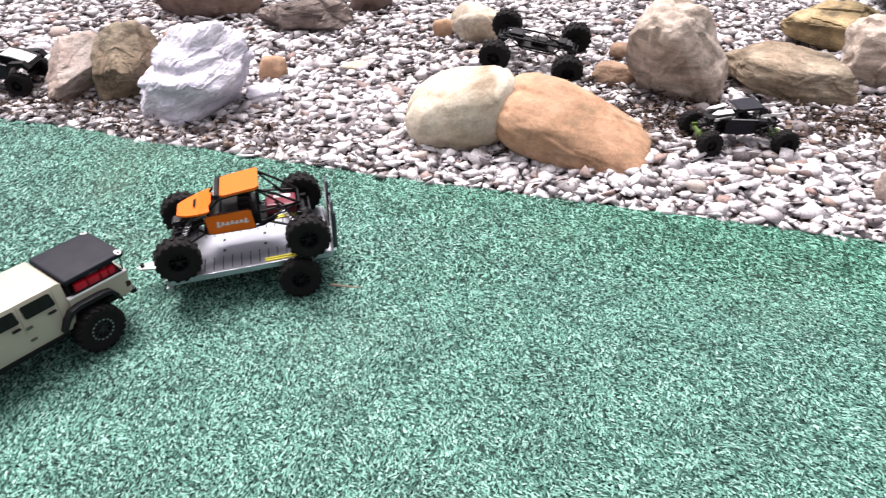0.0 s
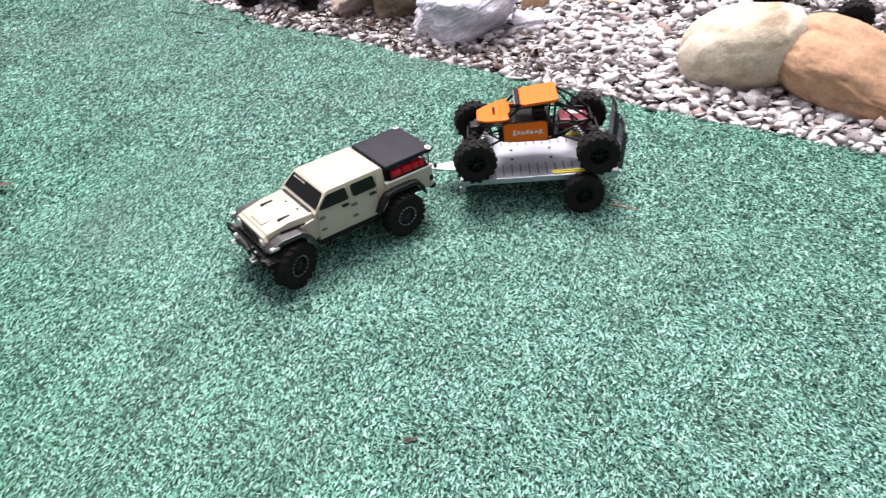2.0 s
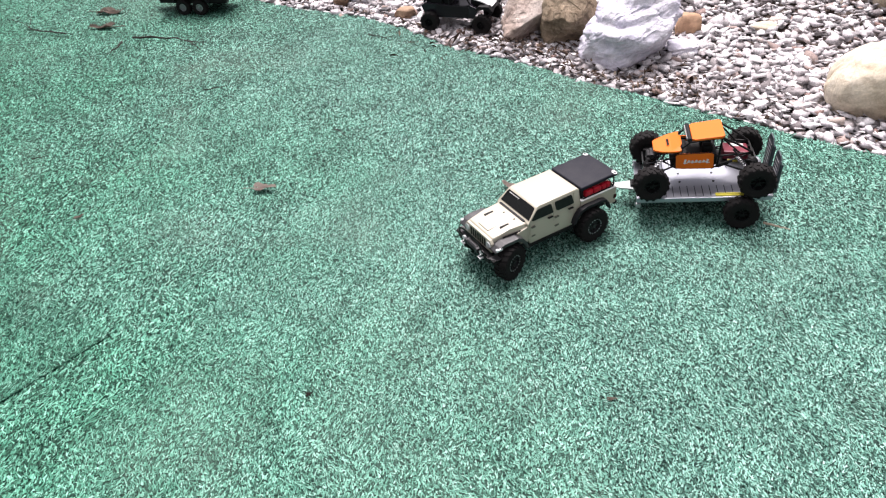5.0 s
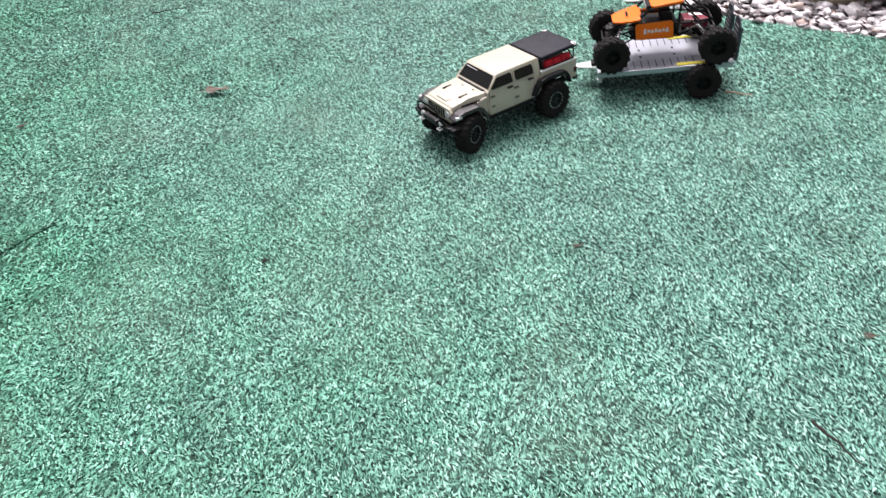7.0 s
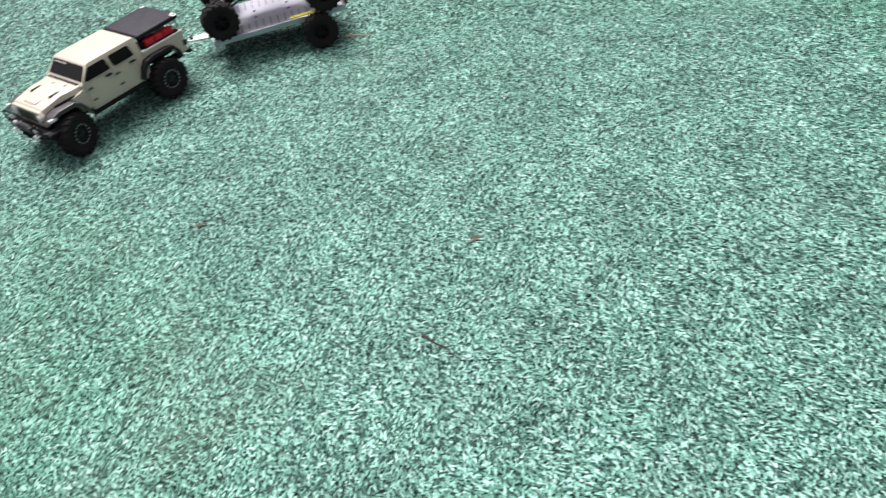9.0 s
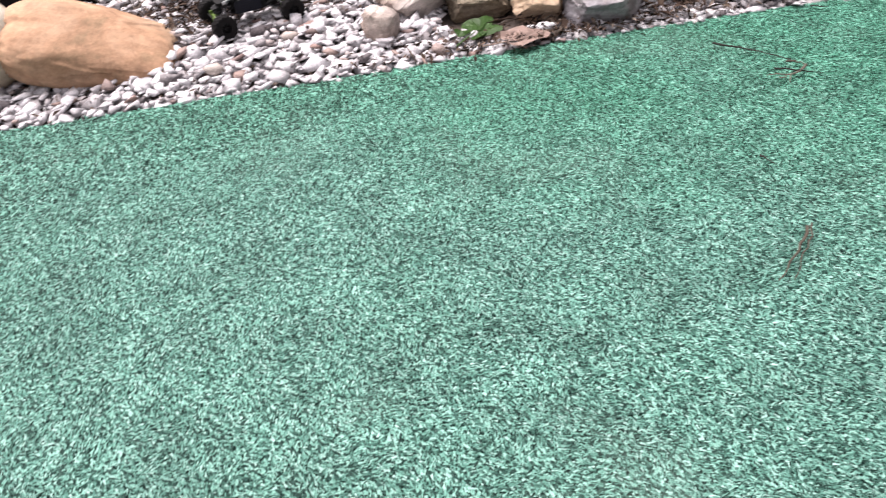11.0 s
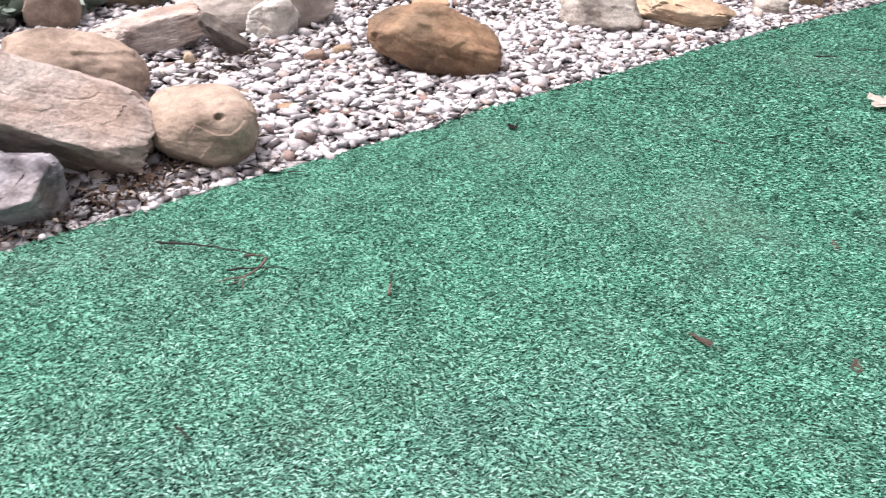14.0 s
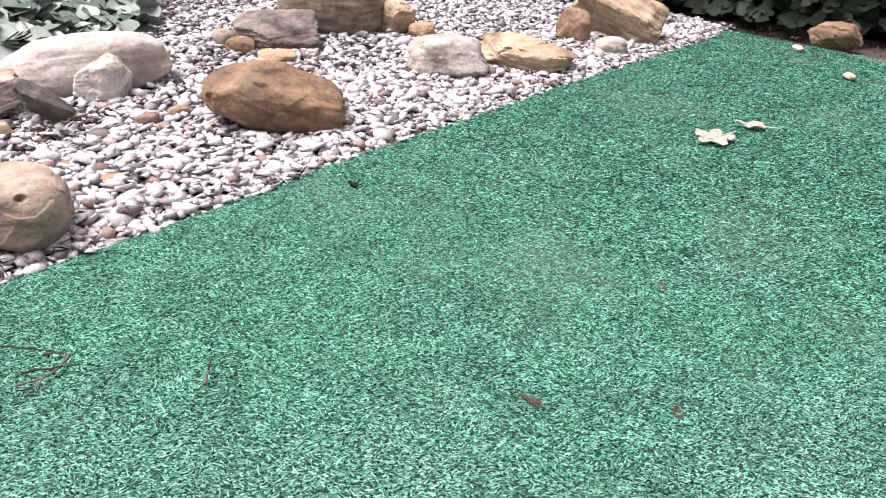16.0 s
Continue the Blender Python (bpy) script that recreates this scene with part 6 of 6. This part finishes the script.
twig(-.934, .784, -.900, .769, .0013, TWIG, "short dark twig lying on the turf", "twig", 0, .002, .1, 32)
twig(-1.47, .510, -1.445, .530, .0016, TWIG, "short dark twig lying on the turf", "twig", 0, .002, .1, 33)
leaf(-.626, .183, .005, 40, TWIG, "tiny dark leaf scrap on the turf", 3, .3, .7, 33, .001)
leaf(-1.225, .391, .011, 70, DRYLEAF, "small brown leaf scrap on the turf", 3, .2, .5, 35, .001)
leaf(.021, .234, .010, 20, DRYLEAF, "small reddish brown leaf scrap pressed into the turf", 3, .05, .5, 37, -.001)
twig(-1.32, .86, -1.26, .90, .0015, TWIG, "short dark twig lying on the turf", "twig", 0, .003, .1, 17)
twig(.355, 1.285, .475, 1.330, .0024, TWIG, "dry brown stick among the gravel", "stick", 1, .018, .08, 18)
boulder(3.055, -.344, .008, .022, .015, .010, 20, 0, 0, STONE_CREAM, .4, 90, "pale pebble lying alone on the turf")
boulder(3.30, -.20, .008, .018, .013, .010, 70, 0, 0, STONE_CREAM, .4, 91, "pale pebble at the turf edge")

# the corner of a second carpet, lapped over the first
bm = bmesh.new()
prism(bm, [(-.951, .181), (-1.28, .268), (-2.2, .50), (-2.2, -.4), (-1.02, -.02)], -.001, .0012, axis="z")
mat2 = tagged(new("turf_offcut", mesh_of("turf_offcut", bm, TURF_WORN)), "dark green turf offcut lapped over the carpet", "turf", kind="structure")
pp = np.c_[rng.uniform(-1.75, -.95, 110000), rng.uniform(-.4, .4, 110000)]
ok = (pp[:, 1] < .181 - (pp[:, 0] + .951) * .262) & (pp[:, 0] < -.951 - (.181 - pp[:, 1]) * .343)
turf_blades("turf_pile", pp[ok], .0068, .0019, TURF_PILE_WORN, mat2, .0012)


def scraps(name, xy, size, mat, label, z=.004):
    """Thin curled bits of bark and leaf in one mesh."""
    n = len(xy)
    a, tilt = rng.uniform(0, 2 * np.pi, n), rng.normal(0, .45, n)
    ln, wd = size * rng.lognormal(0, .45, n), size * .35 * rng.lognormal(0, .4, n)
    u = np.c_[np.cos(a) * np.cos(tilt), np.sin(a) * np.cos(tilt), np.sin(tilt)] * ln[:, None]
    w = np.c_[-np.sin(a), np.cos(a), rng.normal(0, .4, n)] * wd[:, None]
    c = np.c_[xy, z + rng.uniform(0, .008, n)]
    k = np.c_[np.zeros(n), np.zeros(n), ln * .2]
    v = np.stack([c - u, c + w * .8 + k, c + u, c - w + k, c + w * .1 - k * .3], 1)
    f = np.array([[0, 4, 1], [1, 4, 2], [2, 4, 3], [3, 4, 0]])
    ob = from_arrays(name, v.reshape(-1, 3), (f[None] + (np.arange(n) * 5)[:, None, None]).reshape(-1, 3), mat)
    return tagged(ob, label, "litter", kind="stuff")


x = np.concatenate([rng.uniform(-1.9, -.2, 380), rng.normal(.92, .12, 500), rng.uniform(-.2, 3.4, 350), rng.normal(-.55, .16, 200)])
scraps("leaf_litter", np.c_[x, edge_y(x) + np.abs(rng.normal(0, .04, len(x))) + .002], .0055, LITTER, "dark brown bark and leaf scraps along the gravel edge")
c = np.concatenate([rng.normal((.41, 1.22), (.08, .06), (900, 2)), rng.normal((1.02, .80), (.15, .04), (260, 2)), rng.normal((1.62, 1.03), (.06, .05), (160, 2)), rng.normal((1.20, .725), (.07, .022), (260, 2)), rng.normal((-.75, 1.28), (.15, .05), (170, 2)), rng.normal((.2, 1.5), (.15, .15), (250, 2)), rng.normal((.76, 1.18), (.09, .07), (800, 2)), rng.normal((-.62, 1.255), (.16, .03), (230, 2)), rng.normal((-.28, 1.15), (.09, .03), (120, 2)), np.c_[rng.normal(3.45, .05, 400), rng.uniform(-1.2, .1, 400)]])
scraps("leaf_litter", c, .0065, LITTER, "brown leaf and bark scraps between the boulders", .008)


# ---- ivy ----
def ivy_leaves(name, pts, normal_up, size, mat, label):
    """Lobed leaves, each folded along its midrib, in one mesh."""
    shape = np.array([(0, -.18), (.38, -.36), (.60, -.10), (.58, .22), (.30, .58), (0, .95), (-.30, .58), (-.58, .22), (-.60, -.10), (-.38, -.36)])
    n = len(pts)
    a = rng.uniform(0, 2 * np.pi, n)
    up = np.c_[rng.normal(0, .4, (n, 2)), np.ones(n)] + normal_up
    up /= np.linalg.norm(up, axis=1)[:, None]
    t = np.c_[np.cos(a), np.sin(a), np.zeros(n)]
    t -= up * (t * up).sum(1)[:, None]
    t /= np.linalg.norm(t, axis=1)[:, None]
    s = np.cross(up, t)
    sz = size * rng.uniform(.6, 1.3, n)
    vs = [pts[:, None, :] + (s[:, None, :] * shape[None, :, 0, None] + t[:, None, :] * shape[None, :, 1, None] + up[:, None, :] * np.abs(shape[None, :, 0, None]) * .28) * sz[:, None, None], (pts + t * (sz * .3)[:, None])[:, None, :]]
    v = np.concatenate(vs, 1)
    f = np.array([[i, (i + 1) % 10, 10] for i in range(10)])
    ob = from_arrays(name, v.reshape(-1, 3), (f[None] + (np.arange(n) * 11)[:, None, None]).reshape(-1, 3), mat)
    return tagged(ob, label, "ivy", kind="stuff")


n = 2500
ivx = rng.uniform(1.2, 3.2, n)
iv = np.c_[ivx, 1.47 + .05 * np.sin(ivx * 5) + np.maximum(0, ivx - 2.25) * 0.9 + rng.uniform(0, 1.0, n), np.zeros(n)]
iv[:, 2] = .015 + .10 * np.clip((iv[:, 1] - 1.5), 0, 1) + rng.uniform(0, .035, n)
ivy_leaves("ground_ivy", iv, np.zeros(3), .058, IVY, "pale grey-green ivy leaves covering the ground")
n = 3600
d = rng.uniform(0, 1, n)
yy = rng.uniform(-1.6, 1.2, n)
hd = np.c_[3.49 + .10 * yy * (yy < 0) * -.25 + .22 * d + .05 * np.sin(yy * 9), yy, rng.uniform(.02, .75, n)]
ivy_leaves("ivy_hedge", hd, np.array([-1.4, 0, 0]), .042, IVY_SHADED, "ivy hedge behind the turf, its green darkened as if in shade")
# plain block added to keep the depth of the hedge dark, like shade
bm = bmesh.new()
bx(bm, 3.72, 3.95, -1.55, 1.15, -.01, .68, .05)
tagged(new("hedge_core", mesh_of("hedge_core", bm, TWIG)), "dark solid block added inside the ivy hedge as the shade behind its leaves", "hedge", kind="structure")

# ---- the rest of the carpet, behind and beside the walk: coarser pile ----
rest = scatter(-3.98, 3.45, -3.98, .0135)
piled = ((rest[:, 0] > -1.25) & (rest[:, 1] > -.45)) | ((rest[:, 0] > 2.0) & (rest[:, 1] > -1.3)) | ((rest[:, 0] > -2.6) & (rest[:, 1] > -.3))
turf_blades("turf_pile", rest[~piled], .024, .0125, TURF_PILE, turf)
